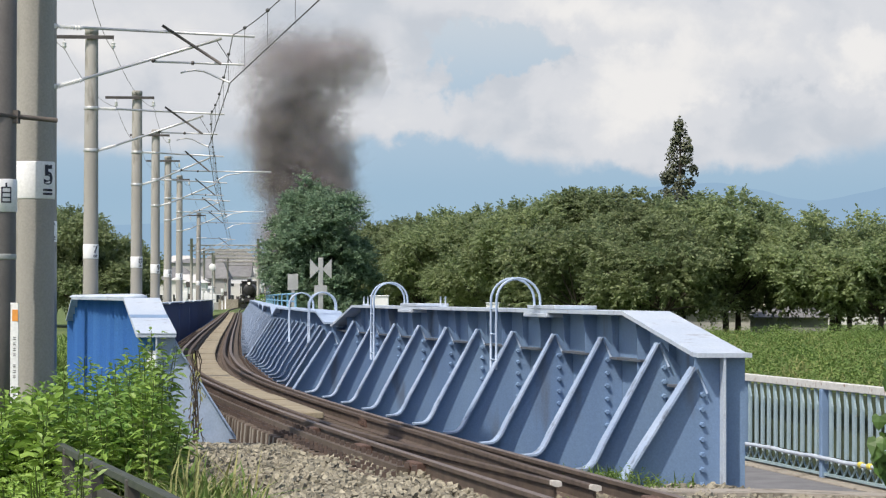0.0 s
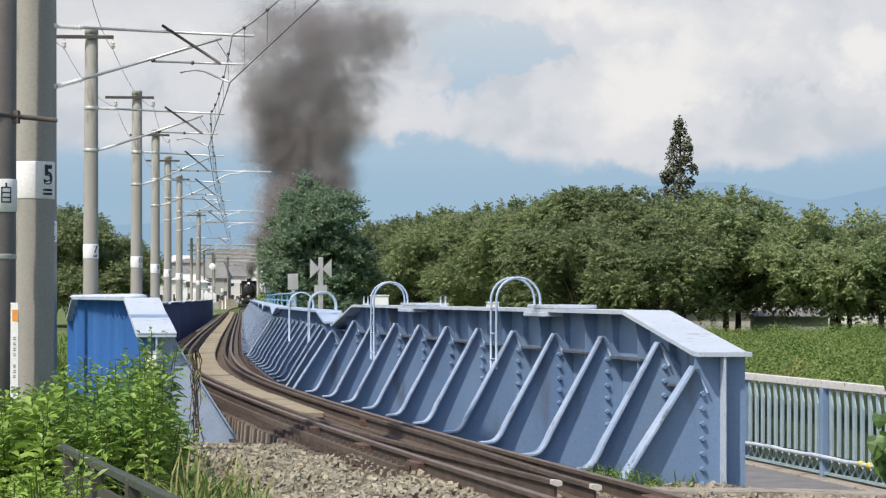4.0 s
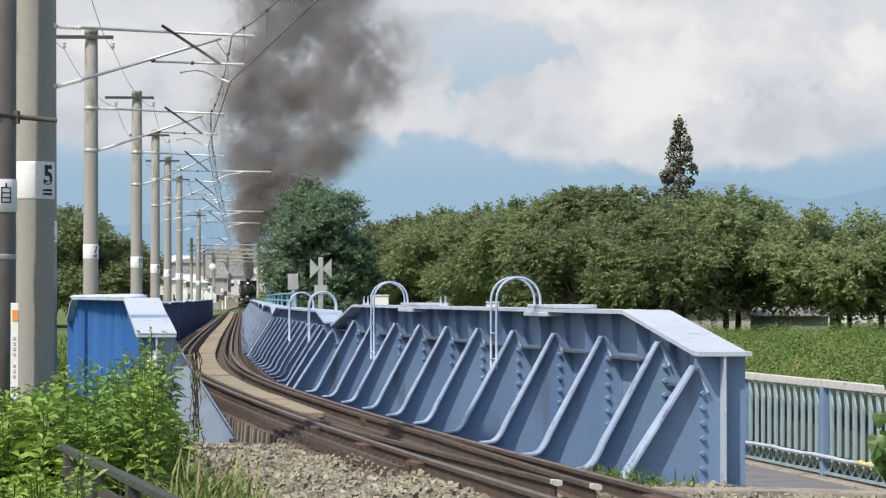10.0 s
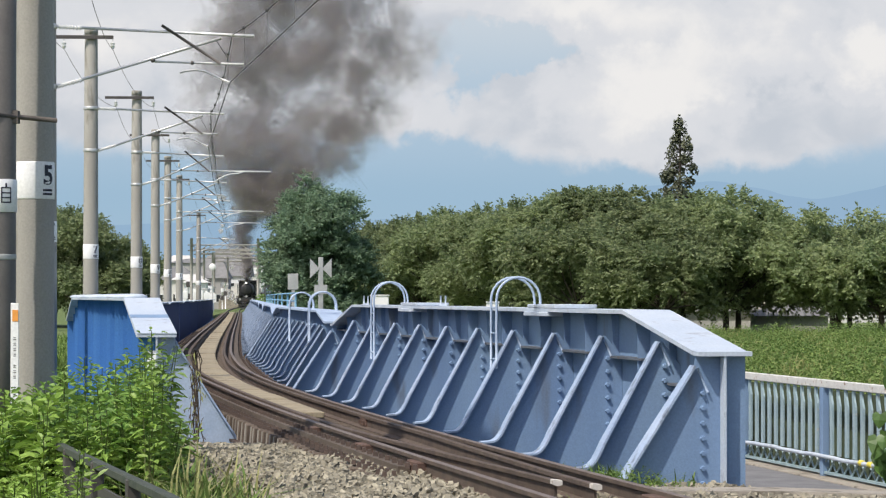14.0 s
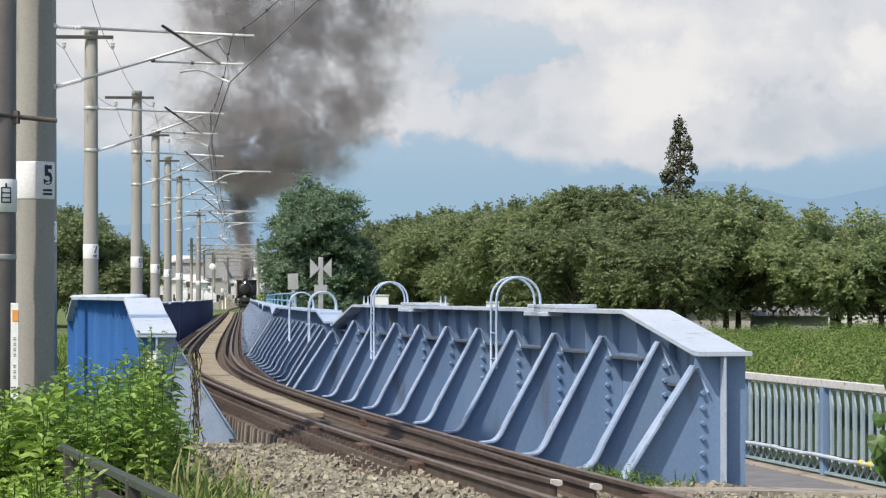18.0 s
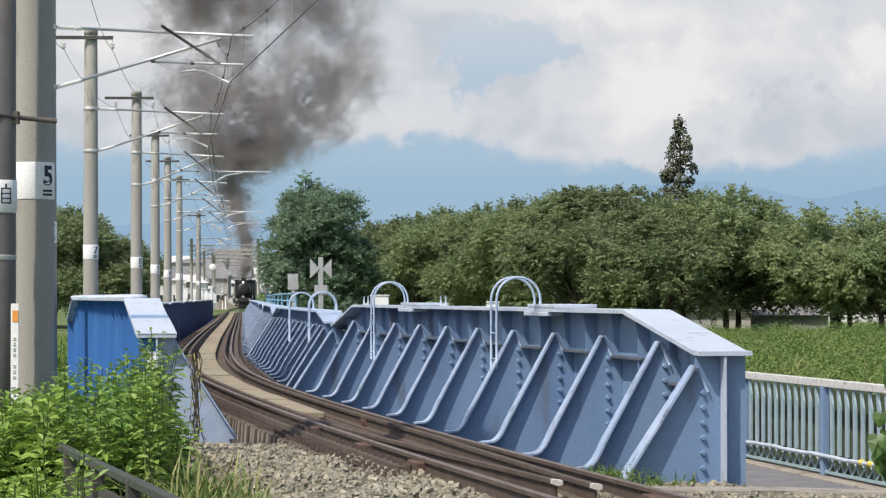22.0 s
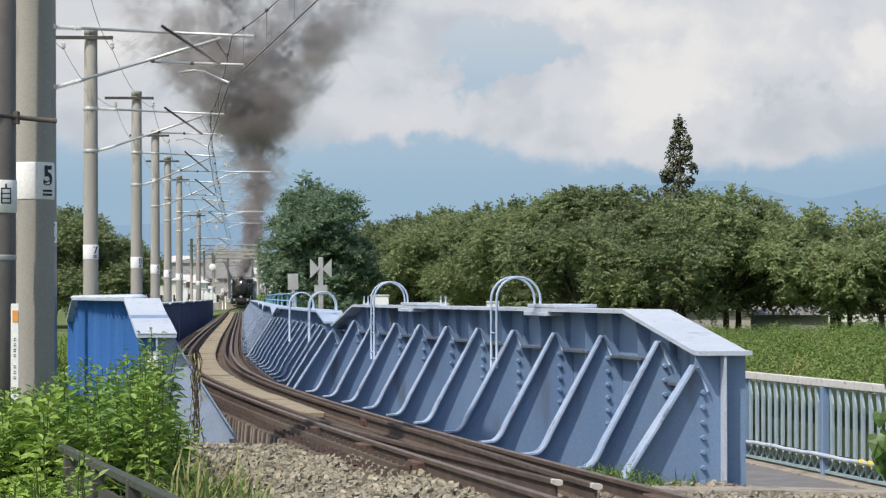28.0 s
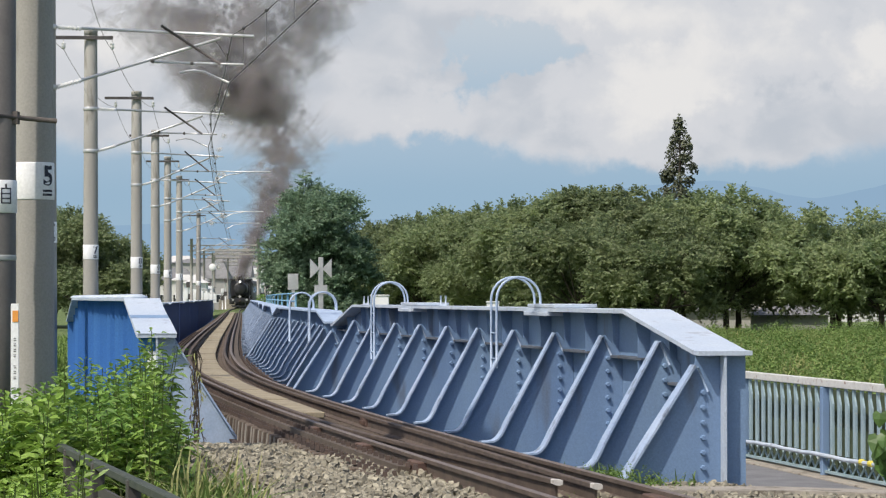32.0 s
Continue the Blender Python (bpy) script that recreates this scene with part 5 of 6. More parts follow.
# ---- leafy bushes before the bridge ----
def top_line(u):
    """The height of the thicket's outline, as slope below the eye, along the bearing."""
    return float(np.interp(u, [-790, -740, -700, -660, -620, -590, -560, -530, -510, -490, -465, -445, -432], [168, 160, 150, 128, 108, 112, 100, 74, 62, 78, 120, 170, 260]))


def leafy_plant(u, y, drop, rng, big=1.0, material=None):
    x = at_view(u, y)
    z0 = min(ground_z(x, y), -0.35)
    top = 1.31 - (top_line(u) + drop) * y / 4900.0
    if top < z0 + 0.25:
        return
    g = thing("leafy_plant", "bright green leafy weed growing before the bridge", "plant", "weeds before the bridge")
    g.matrix_world = Matrix.Translation((x, y, z0))
    h = top - z0
    bm = bmesh.new()
    v, f = [], []
    for s in range(3):
        lx, ly = rng.uniform(-0.26, 0.26), rng.uniform(-0.3, 0.3)
        hh = h * (1.0 if s == 0 else rng.uniform(0.65, 0.95))
        if s == 0:
            lx *= 0.4
        tube(bm, [(0, 0, -0.1), (lx * 0.6, ly * 0.6, hh * 0.5), (lx, ly, hh)], 0.010, 5, 0.003)
        n = int(58 * hh / 1.2) + 10
        a = rng.uniform(0, 6.283)
        for i in range(n):
            t = 1 - (i / n) ** 1.15 * 0.9
            a += 2.4 + rng.gauss(0, 0.2)
            near_top = max(0.0, (t - 0.75) / 0.25)
            ln = big * rng.uniform(0.085, 0.165) * (1 - 0.45 * near_top)
            lift = 0.15 + 0.75 * near_top + rng.gauss(0, 0.2)
            foot = (lx * t * (0.6 + 0.4 * t), ly * t, hh * t)
            lance_leaf(v, f, Vector(foot) + Vector((math.cos(a), math.sin(a), 0)) * rng.uniform(0, 0.10), (math.cos(a), math.sin(a), lift), ln, ln * rng.uniform(0.36, 0.55), rng)
    part("stem", bm, STEM, g)
    ob = new("leaves", soup(v, f, material or LEAF1, "leaves"))
    ob.parent = g
    tagged(ob, kind="stuff")


rng = random.Random(44)
for i in range(88):
    u = rng.uniform(-775, -492)
    leafy_plant(u, rng.uniform(19.3, 25.0), rng.random() ** 1.2 * 170 - 8, rng)
for i in range(46):
    u = rng.uniform(-770, -505)
    leafy_plant(u, rng.uniform(20.5, 22.5), 60 + rng.random() * 170, rng, 0.9)
for i in range(26):
    leafy_plant(rng.uniform(-770, -680), rng.uniform(19, 22), rng.uniform(5, 120), rng, 1.35, LEAF2)
for i in range(26):
    leafy_plant(rng.uniform(-690, -500), rng.uniform(19, 23), rng.uniform(20, 140), rng, 0.9, LEAF2)
for i in range(40):
    leafy_plant(rng.uniform(-770, -655), rng.uniform(13.0, 15.5), rng.uniform(145, 240), rng, 0.7, LEAF2)


def near_left(rng):
    y = rng.uniform(15.5, 20.5)
    u = rng.uniform(-560, -320)
    x = at_view(u, y)
    if u > -400 and rng.random() < 0.5 and y > 19:
        return None
    return (x, y, -0.33)


blades("tall_grass", BLADE, 900, near_left, 0.15, 0.6, 0.013, "tall green grass at the ballast edge", 17)
blades("dry_tall_grass", DRYBLADE, 340, near_left, 0.2, 0.75, 0.010, "straw-coloured grass at the ballast edge", 18)


def rail_weeds(rng):
    c = (1.40 + rng.gauss(0, 0.24), 21.9 + rng.gauss(0, 0.3))
    return (c[0], c[1], -0.24)


blades("rail_weeds", BLADE, 520, rail_weeds, 0.06, 0.27, 0.010, "small green weeds at the girder foot", 19)
blades("rail_weeds", BLADE, 60, lambda r: (0.55 + r.uniform(-0.6, 0.5), 19.6 + r.uniform(-0.4, 0.6), -0.24), 0.1, 0.28, 0.006, "thin green weeds between the rails", 20)


def foot_weeds():
    rng = random.Random(61)
    clumps = [(1.42 + rng.gauss(0, 0.20), 21.55 + rng.gauss(0, 0.15), -0.17 + rng.uniform(0, 0.10), rng.uniform(0.06, 0.13)) for _ in range(30)]
    v, f = twig_crown(rng, clumps, 520, 0.017, 0.11, 0.1)
    tagged(new("foot_weeds", soup(v, f, BLADE, "foot_weeds")), "fine feathery green weeds at the girder foot", "weeds", kind="stuff")


foot_weeds()


def vine():
    rng = random.Random(51)
    g = thing("vine", "large green vine leaves hanging beside the fence", "plant")
    g.matrix_world = Matrix.Translation((2.30, 14.2, 0))
    bm = bmesh.new()
    tube(bm, [(0.05, 0, -0.7), (0.1, 0, 0.4), (0.0, 0, 1.0), (0.08, 0, 1.35)], 0.012, 6, 0.005)
    part("stem", bm, STEM, g)
    for i in range(150):
        z = rng.uniform(0.42, 1.0)
        x = rng.uniform(-0.03, 0.30) - 0.05 * (z < 0.72)
        size = rng.uniform(0.04, 0.09)
        turn = Euler((rng.gauss(-0.35, 0.35), rng.gauss(0, 0.5), rng.gauss(0.15, 0.5))).to_matrix()
        bm = bmesh.new()
        # a heart: two lobes about the rib, cupped, its tip hanging
        rib = [(0, 0.0, 0.12), (0, -0.12, -0.35), (0, 0.0, -1.0)]
        half = [(0.32, 0.10, 0.32), (0.62, 0.12, 0.10), (0.58, 0.10, -0.32), (0.28, 0.06, -0.72)]
        c = Vector((x, rng.uniform(-0.12, 0.12), z))
        mids = [bm.verts.new(c + turn @ (Vector(p) * size)) for p in rib]
        for e in (-1, 1):
            w = [bm.verts.new(c + turn @ (Vector((p[0] * e, p[1], p[2])) * size)) for p in half]
            bm.faces.new((mids[0], w[0], w[1]))
            bm.faces.new((mids[0], w[1], w[2], mids[1]))
            bm.faces.new((mids[1], w[2], w[3], mids[2]))
        part("leaf", bm, VINELEAF, g)
    for i in range(16):
        bm = bmesh.new()
        x = rng.uniform(-0.05, 0.25)
        tube(bm, [(x, rng.uniform(-0.1, 0.1), 0.9), (x + rng.uniform(-0.08, 0.08), 0, 0.3), (x + rng.uniform(-0.1, 0.1), 0, -0.2)], 0.004, 4)
        part("dry_stem", bm, STEM, g)


vine()


def far_shrub(y, off, h, w, seed):
    rng = random.Random(seed)
    g = thing("shrub", "small green shrub beside the line", "shrub", "shrubs beside the line")
    c = on(y, off)
    g.matrix_world = Matrix.Translation((c.x, c.y, -0.4))
    clumps = [(rng.uniform(-w, w), rng.uniform(-w, w), rng.uniform(0.2, h), 0.45) for _ in range(9)]
    part("trunk", limbs(rng, clumps, 0.3, 0.05, 3), BARK, g)
    v, f = clumps_crown(rng, clumps, 260, 0.13)
    ob = new("crown", soup(v, f, LEAF1, "crown"))
    ob.parent = g
    tagged(ob, kind="stuff")


far_shrub(272, 2.3, 1.0, 0.7, 1)
far_shrub(280, 2.9, 1.5, 0.8, 2)
far_shrub(292, 3.3, 2.0, 0.9, 3)


# ---- houses and the station in the distance ----
def house(x, y, w, d, wall, roof, wm, rm, label, base=None, rows=1, cols=3, hip=True):
    g = thing("house", label, "house", "distant houses")
    z0 = ground_z(x, y) if base is None else base
    g.matrix_world = Matrix.Translation((x, y, z0))
    part("wall", boxes((-w / 2, w / 2, -d / 2, d / 2, -0.3, wall)), wm, g)
    bm = bmesh.new()
    o = 0.35
    a = [bm.verts.new(p) for p in ((-w / 2 - o, -d / 2 - o, wall), (w / 2 + o, -d / 2 - o, wall), (w / 2 + o, d / 2 + o, wall), (-w / 2 - o, d / 2 + o, wall))]
    k = 0.25 * w if hip else -o
    b = [bm.verts.new((-w / 2 + k, 0, wall + roof)), bm.verts.new((w / 2 - k, 0, wall + roof))]
    bm.faces.new((a[0], a[1], b[1], b[0]))
    bm.faces.new((a[2], a[3], b[0], b[1]))
    bm.faces.new((a[1], a[2], b[1]))
    bm.faces.new((a[3], a[0], b[0]))
    bm.faces.new(a[::-1])
    part("roof", bm, rm, g)
    for r in range(rows):
        for c in range(cols):
            cx = -w / 2 + w * (c + 0.5) / cols
            zz = 0.9 + r * 2.6
            if zz + 1.2 > wall:
                continue
            win = part("window", boxes((cx - 0.55, cx + 0.55, -d / 2 - 0.05, -d / 2 + 0.02, zz, zz + 1.15)), GLASSD, g)
            part("frame", boxes((cx - 0.62, cx + 0.62, -d / 2 - 0.03, -d / 2 + 0.02, zz - 0.07, zz), (cx - 0.62, cx + 0.62, -d / 2 - 0.03, -d / 2 + 0.02, zz + 1.15, zz + 1.22), (cx - 0.025, cx + 0.025, -d / 2 - 0.06, -d / 2, zz, zz + 1.15)), WHITE, win)
    return g


house(at_view(-404, 440), 440, 4.6, 7, 4.6, 3.6, HOUSEG, ROOFG, "grey house with a steep grey roof near the station", -0.3, 2, 2)
house(at_view(-362, 478), 478, 4.2, 7, 5.2, 2.6, HOUSEW, ROOFG, "pale house with grey roof behind the railway", -0.3, 2, 2, False)
house(at_view(-448, 420), 420, 5.0, 6, 4.2, 0.9, HOUSEW, HOUSEW, "low white shed near the station", -0.3, 1, 3)
house(at_view(-480, 480), 480, 9.0, 8, 4.4, 2.4, HOUSEW, ROOFG, "white house with grey roof", -0.3, 2, 4)
house(at_view(-330, 560), 560, 7.0, 8, 6.2, 2.2, HOUSEW, ROOFG, "pale house behind the railway", -0.3, 2, 3)
house(at_view(-425, 600), 600, 14, 10, 9.0, 1.0, HOUSEG, ROOFG, "grey flat block behind the station", -0.3, 3, 5)
house(at_view(-375, 640), 640, 12, 10, 10.0, 2.6, HOUSEW, ROOFG, "tall pale building behind the station", -0.3, 3, 4)
house(at_view(-110, 275), 275, 5.0, 6, 2.6, 1.6, HOUSEW, ROOFR, "white house with red-brown roof behind trees", None, 1, 2)
house(at_view(600, 186), 186, 2.6, 6, 4.4, 0.7, surface("cream_wall", (0.62, 0.58, 0.48), (0.68, 0.64, 0.54), 0.85, 0, 0.6, 0.1, 10), ROOFG, "cream house behind the trees", None, 1, 1)
house(at_view(612, 177), 177, 4.6, 3, 1.0, 0.75, HOUSEG, ROOFG, "low grey shed with a tiled roof behind trees", None, 1, 2)
house(at_view(495, 190), 190, 6.0, 4, 1.2, 0.8, HOUSEG, ROOFG, "low grey shed with a tiled roof behind trees", None, 1, 2)
house(at_view(700, 240), 240, 8.0, 6, 4.4, 1.6, HOUSEW, ROOFG, "pale house behind the trees", None, 1, 3)
house(at_view(130, 260), 260, 6.0, 6, 2.3, 1.2, HOUSEW, ROOFG, "pale house behind the trees", None, 1, 3)

for u, w, h in ((-112, 0.40, 1.42), (88, 0.27, 1.12)):
    x = at_view(u, 122)
    bm = boxes((-w, w, -0.4, 0.4, -0.9, h - 0.05), (-w - 0.03, w + 0.03, -0.44, 0.44, h - 0.05, h), bevel=0.012)
    sole("storage_box", bm, WHITE, "small white storage box beyond the girder", "storage box", "white boxes beyond the bridge", m=Matrix.Translation((x, 122, 0)))
# a round white sign, and canopies over the platforms
g = thing("round_sign", "white round sign on a thin grey post", "sign")
g.matrix_world = Matrix.Translation((at_view(-408, 300), 300, -0.4))
bm = bmesh.new()
tube(bm, [(0, 0, 0), (0, 0, 6.6)], 0.07, 8)
part("post", bm, SIGNBACK, g)
bm = bmesh.new()
lathe(bm, [(0.05, -0.10), (0.36, -0.09), (0.38, -0.07), (0.36, -0.05)], 20, (0, 0, 5.0), "Y")
part("disc", bm, WHITE, g)
for u, y, w in ((-352, 450, 4.2), (-318, 470, 5.0), (-440, 455, 5.5)):
    g = thing("platform_canopy", "pale platform canopy on thin steel posts", "canopy", "canopies of the station")
    g.matrix_world = Matrix.Translation((at_view(u, y), y, -0.3))
    bm = bmesh.new()
    prism(bm, [(-w / 2, 4.3), (0, 4.0), (w / 2, 4.3), (w / 2, 4.42), (0, 4.14), (-w / 2, 4.42)], 14.0, lambda a5, b5, c5: (a5, c5, b5))
    part("roof", bm, HOUSEW, g)
    part("fascia", boxes((-w / 2, w / 2, -0.05, 0.0, 3.9, 4.45)), WHITE, g)
    for k in range(4):
        part("post", boxes((-0.09, 0.09, 0.6 + 4 * k, 0.78 + 4 * k, 0, 4.05)), DARKARM, g)
    part("bench", boxes((-w / 3, w / 3, 1.5, 2.0, 1.3, 1.8)), DARKARM, g)

slab("platform", [(mid(405) - 1.9, 405), (mid(405) - 4.8, 405), (mid(500) - 4.8, 500), (mid(500) - 1.9, 500)], -0.5, 1.05, CONCG, "low concrete station platform", "platform")

# white posts, cabinets and fence by the far bridge end
rng = random.Random(9)
for i in range(11):
    y = rng.uniform(285, 330)
    off = rng.uniform(-6.0, -3.0)
    c = on(y, off)
    h = rng.uniform(1.2, 2.6)
    bm = boxes((-0.13, 0.13, -0.1, 0.1, -0.35, h), (-0.3, 0.3, -0.12, 0.12, h * 0.55, h * 0.9), bevel=0.02)
    sole("trackside_cabinet", bm, WHITE, "white trackside cabinet on a post", "cabinet", "white trackside cabinets", m=Matrix.Translation((c.x, c.y, 0)))
rng = random.Random(29)
for i in range(24):
    y = rng.uniform(300, 345)
    x = at_view(rng.uniform(-468, -404), y)
    w, h = rng.uniform(0.2, 0.55), rng.uniform(1.0, 3.3)
    bm = boxes((-0.06, 0.06, -0.06, 0.06, -0.35, h), (-w, w, -0.2, 0.2, h - rng.uniform(0.5, 1.1), h), bevel=0.02)
    sole("trackside_board", bm, rng.choice((WHITE, WHITE, HOUSEW, SIGNBACK)), "white board or box on a post by the crossing", "sign board", "boards by the crossing", m=Matrix.Translation((x, y, 0)))
for u, y, z in ((-431, 315, 1.9), (-419, 322, 2.1), (-447, 318, 1.6), (-414, 330, 2.6)):
    g = thing("crossing_hoop", "white bent pipe guard by the crossing", "guard", "guards by the crossing")
    g.matrix_world = Matrix.Translation((at_view(u, y), y, -0.35))
    bm = bmesh.new()
    tube(bm, [(-0.5, 0, 0), (-0.5, 0, z - 0.3), (-0.35, 0, z), (0.35, 0, z), (0.5, 0, z - 0.3), (0.5, 0, 0)], 0.07, 6)
    part("pipe", bm, WHITE, g)
g = thing("crossing_fence", "white pipe fence by the crossing", "fence")
prev = None
for i in range(9):
    c = on(292 + 0.6 * i, -3.0 - 0.55 * i)
    bm = bmesh.new()
    tube(bm, [(c.x, c.y, -0.4), (c.x, c.y, 0.9)], 0.05, 6)
    part("post", bm, WHITE, g)
    if prev is not None:
        for z in (0.85, 0.4):
            bm = bmesh.new()
            tube(bm, [(prev.x, prev.y, z), (c.x, c.y, z)], 0.04, 6)
            part("bar", bm, WHITE, g)
    prev = c
# steel portals over the track near the station
for i, (u, y, w, h) in enumerate(((-500, 690, 12, 7.5), (-462, 720, 9, 10.5), (-415, 750, 14, 8.5), (-372, 700, 9, 11.5), (-335, 740, 12, 9.0), (-300, 690, 10, 8.0))):
    house(at_view(u, y), y, w, 9, h, 2.0 if i % 2 else 1.2, (HOUSEW, HOUSEG)[i % 2], (ROOFG, HOUSEW)[i % 2], "pale distant town house", -0.3, 3, 4)
for y in (296.0, 322.0, 352.0, 388.0, 428.0):
    g = thing("line_portal", "pale steel portal carrying the overhead line", "portal", "portals near the station")
    a, b = on(y, -4.6), on(y, 2.5)
    for c in (a, b):
        bm = bmesh.new()
        tube(bm, [(c.x, c.y, -0.4), (c.x, c.y, 7.6)], 0.15, 8)
        part("column", bm, CONC, g)
    for z in (6.9, 6.3):
        bm = bmesh.new()
        tube(bm, [(a.x - 0.4, a.y, z), (b.x + 0.4, b.y, z)], 0.07, 6)
        part("beam", bm, CONC, g)
    bm = bmesh.new()
    for i in range(8):
        t0, t1 = i / 8, (i + 1) / 8
        tube(bm, [a.lerp(b, t0) + Vector((0, 0, 6.3 if i % 2 else 6.9)), a.lerp(b, t1) + Vector((0, 0, 6.9 if i % 2 else 6.3))], 0.04, 5)
    part("lattice", bm, CONC, g)


# a white kiosk, a footbridge over the tracks and signal posts near the station
house(at_view(-437, 330), 330, 2.6, 3, 3.4, 0.5, WHITE, HOUSEW, "small white kiosk beside the crossing", -0.35, 1, 1)
house(at_view(-418, 352), 352, 1.7, 2, 2.9, 0.3, WHITE, ROOFG, "small white hut beside the line", -0.35, 1, 1)


def footbridge():
    g = thing("footbridge", "white roofed station footbridge over the tracks", "footbridge")
    y = 505.0
    a, b = mid(y) - 8.5, mid(y) + 6.0
    g.matrix_world = Matrix.Translation((0, y, -0.3))
    part("deck", boxes((a, b, -1.2, 1.2, 5.6, 5.9)), HOUSEG, g)
    part("side_wall", boxes((a, b, -1.25, -1.15, 5.9, 7.0)), WHITE, g)
    part("side_wall", boxes((a, b, 1.15, 1.25, 5.9, 7.0)), WHITE, g)
    part("roof", boxes((a - 0.3, b + 0.3, -1.5, 1.5, 8.1, 8.35)), HOUSEW, g)
    n = 9
    for i in range(n):
        x = a + (b - a) * i / (n - 1)
        part("roof_post", boxes((x - 0.06, x + 0.06, -1.2, -1.08, 7.0, 8.1)), WHITE, g)
    for x in (a + 0.4, mid(y) - 3.2, mid(y) + 3.2, b - 0.4):
        part("pier", boxes((x - 0.25, x + 0.25, -0.6, 0.6, 0, 5.6)), CONC, g)
    bm = bmesh.new()
    prism(bm, [(a, 5.6), (a, 7.0), (a - 9, 1.4), (a - 9, 0.0)], 2.0, lambda u, v, w: (u, w - 1.0, v))
    part("stair", bm, WHITE, g)


footbridge()
rng = random.Random(19)
for i in range(12):
    y = rng.uniform(285, 400)
    off = rng.choice((-2.9, -3.4, -4.2, -5.0, 2.6, 3.0))
    c = on(y, off)
    g = thing("signal_post", "white post with small boxes near the station", "signal", "posts near the station")
    g.matrix_world = Matrix.Translation((c.x, c.y, -0.35))
    h = rng.uniform(2.6, 4.6)
    bm = bmesh.new()
    tube(bm, [(0, 0, 0), (0, 0, h)], 0.075, 8)
    part("post", bm, WHITE, g)
    part("box", boxes((-0.24, 0.24, -0.15, 0.1, h * 0.45, h * 0.45 + 0.6), bevel=0.02), rng.choice((WHITE, DARKARM, WHITE)), g)
    part("head", boxes((-0.2, 0.2, -0.12, 0.1, h - 0.5, h + 0.1), bevel=0.03), rng.choice((DARKARM, WHITE)), g)


# ---- the train ----
def wheel(parent, x, y, r):
    bm = bmesh.new()
    lathe(bm, [(r, -0.06), (r, 0.04), (r + 0.03, 0.045), (r + 0.03, 0.065), (r * 0.84, 0.066)], 20, axis="X")
    for k in range(8):
        a = 2 * math.pi * k / 8
        tube(bm, [(-0.02, 0, 0), (-0.02, r * 0.9 * math.cos(a), r * 0.9 * math.sin(a))], 0.04, 5)
    w = part("wheel", bm, BLACK, parent)
    w.location = (x, y, r)
    w["radius"] = r
    return w


WHEELS = []


def locomotive():
    g = thing("steam_locomotive", "black steam locomotive with a lit headlamp", "locomotive")
    bm = bmesh.new()
    lathe(bm, [(0.10, 0.80), (0.55, 0.84), (0.80, 0.95), (0.83, 1.0), (0.83, 2.6), (0.80, 2.62), (0.86, 2.7), (0.92, 8.6)], 28, (0, 0, 2.42), "Y")
    part("boiler", bm, BLACK, g)
    bm = bmesh.new()
    lathe(bm, [(0.36, 3.15), (0.30, 3.3), (0.27, 3.8), (0.33, 3.9), (0.33, 3.98), (0.2, 3.98)], 18, (0, 1.8, 0))
    part("chimney", bm, BLACK, g)
    bm = bmesh.new()
    lathe(bm, [(0.42, 3.2), (0.42, 3.6), (0.3, 3.78), (0.1, 3.82)], 18, (0, 4.6, 0))
    part("dome", bm, BLACK, g)
    bm = bmesh.new()
    lathe(bm, [(0.20, 0.75), (0.21, 0.8), (0.2, 1.2), (0.1, 1.25)], 16, (0, 0, 3.30), "Y")
    lamp = part("headlamp", bm, BLACK, g)
    bm = bmesh.new()
    lathe(bm, [(0.02, 0.722), (0.12, 0.725), (0.13, 0.752)], 16, (0, 0, 3.30), "Y")
    part("lamp_glass", bm, LAMP, lamp, "glowing lamp glass")
    for s in (-1, 1):
        part("smoke_deflector", boxes((s * 1.22 - 0.01, s * 1.22 + 0.01, 0.9, 3.2, 1.75, 3.15)), BLACK, g)
        part("running_board", boxes((min(s * 0.75, s * 1.3), max(s * 0.75, s * 1.3), 0.5, 9.2, 1.55, 1.62)), BLACK, g)
        part("cylinder", boxes((min(s * 0.7, s * 1.35), max(s * 0.7, s * 1.35), 1.1, 2.5, 0.45, 1.25), bevel=0.12), BLACK, g)
        bm = bmesh.new()
        tube(bm, [(s * 1.15, 2.5, 0.75), (s * 1.15, 7.6, 0.72)], 0.07, 6)
        part("side_rod", bm, GALV, g, "steel side rod")
        bm = bmesh.new()
        lathe(bm, [(0.13, 0.0), (0.15, 0.02), (0.13, 0.1)], 12, (s * 0.86, 0.28, 1.02), "Y")
        part("marker_lamp", bm, SIGNBACK, g, "dull marker lamp")
        bm = bmesh.new()
        tube(bm, [(s * 1.25, 0.35, 1.0), (s * 1.25, 0.35, 1.62)], 0.02, 5)
        part("handrail", bm, WHITE, g)
    part("buffer_beam", boxes((-1.3, 1.3, 0.32, 0.45, 0.72, 1.2), bevel=0.02), BLACK, g)
    bm = bmesh.new()
    prism(bm, [(-1.15, 0.35), (1.15, 0.35), (0.95, 0.12), (-0.95, 0.12)], 0.04, lambda u, v, w: (u, 0.5 + w, v))
    part("pilot", bm, BLACK, g)
    part("coupler", boxes((-0.14, 0.14, 0.0, 0.4, 0.78, 1.02), bevel=0.04), STEELD, g)
    bm = bmesh.new()
    prism(bm, [(-0.26, 0), (-0.09, 0.09), (0, 0.24), (0.09, 0.09), (0.26, 0), (0.09, -0.09), (0, -0.2), (-0.09, -0.09)], 0.03, lambda u, v, w: (u, 0.30 - w, 1.42 + v))
    part("front_plate", bm, SIGNBACK, g, "pale emblem plate on the front")
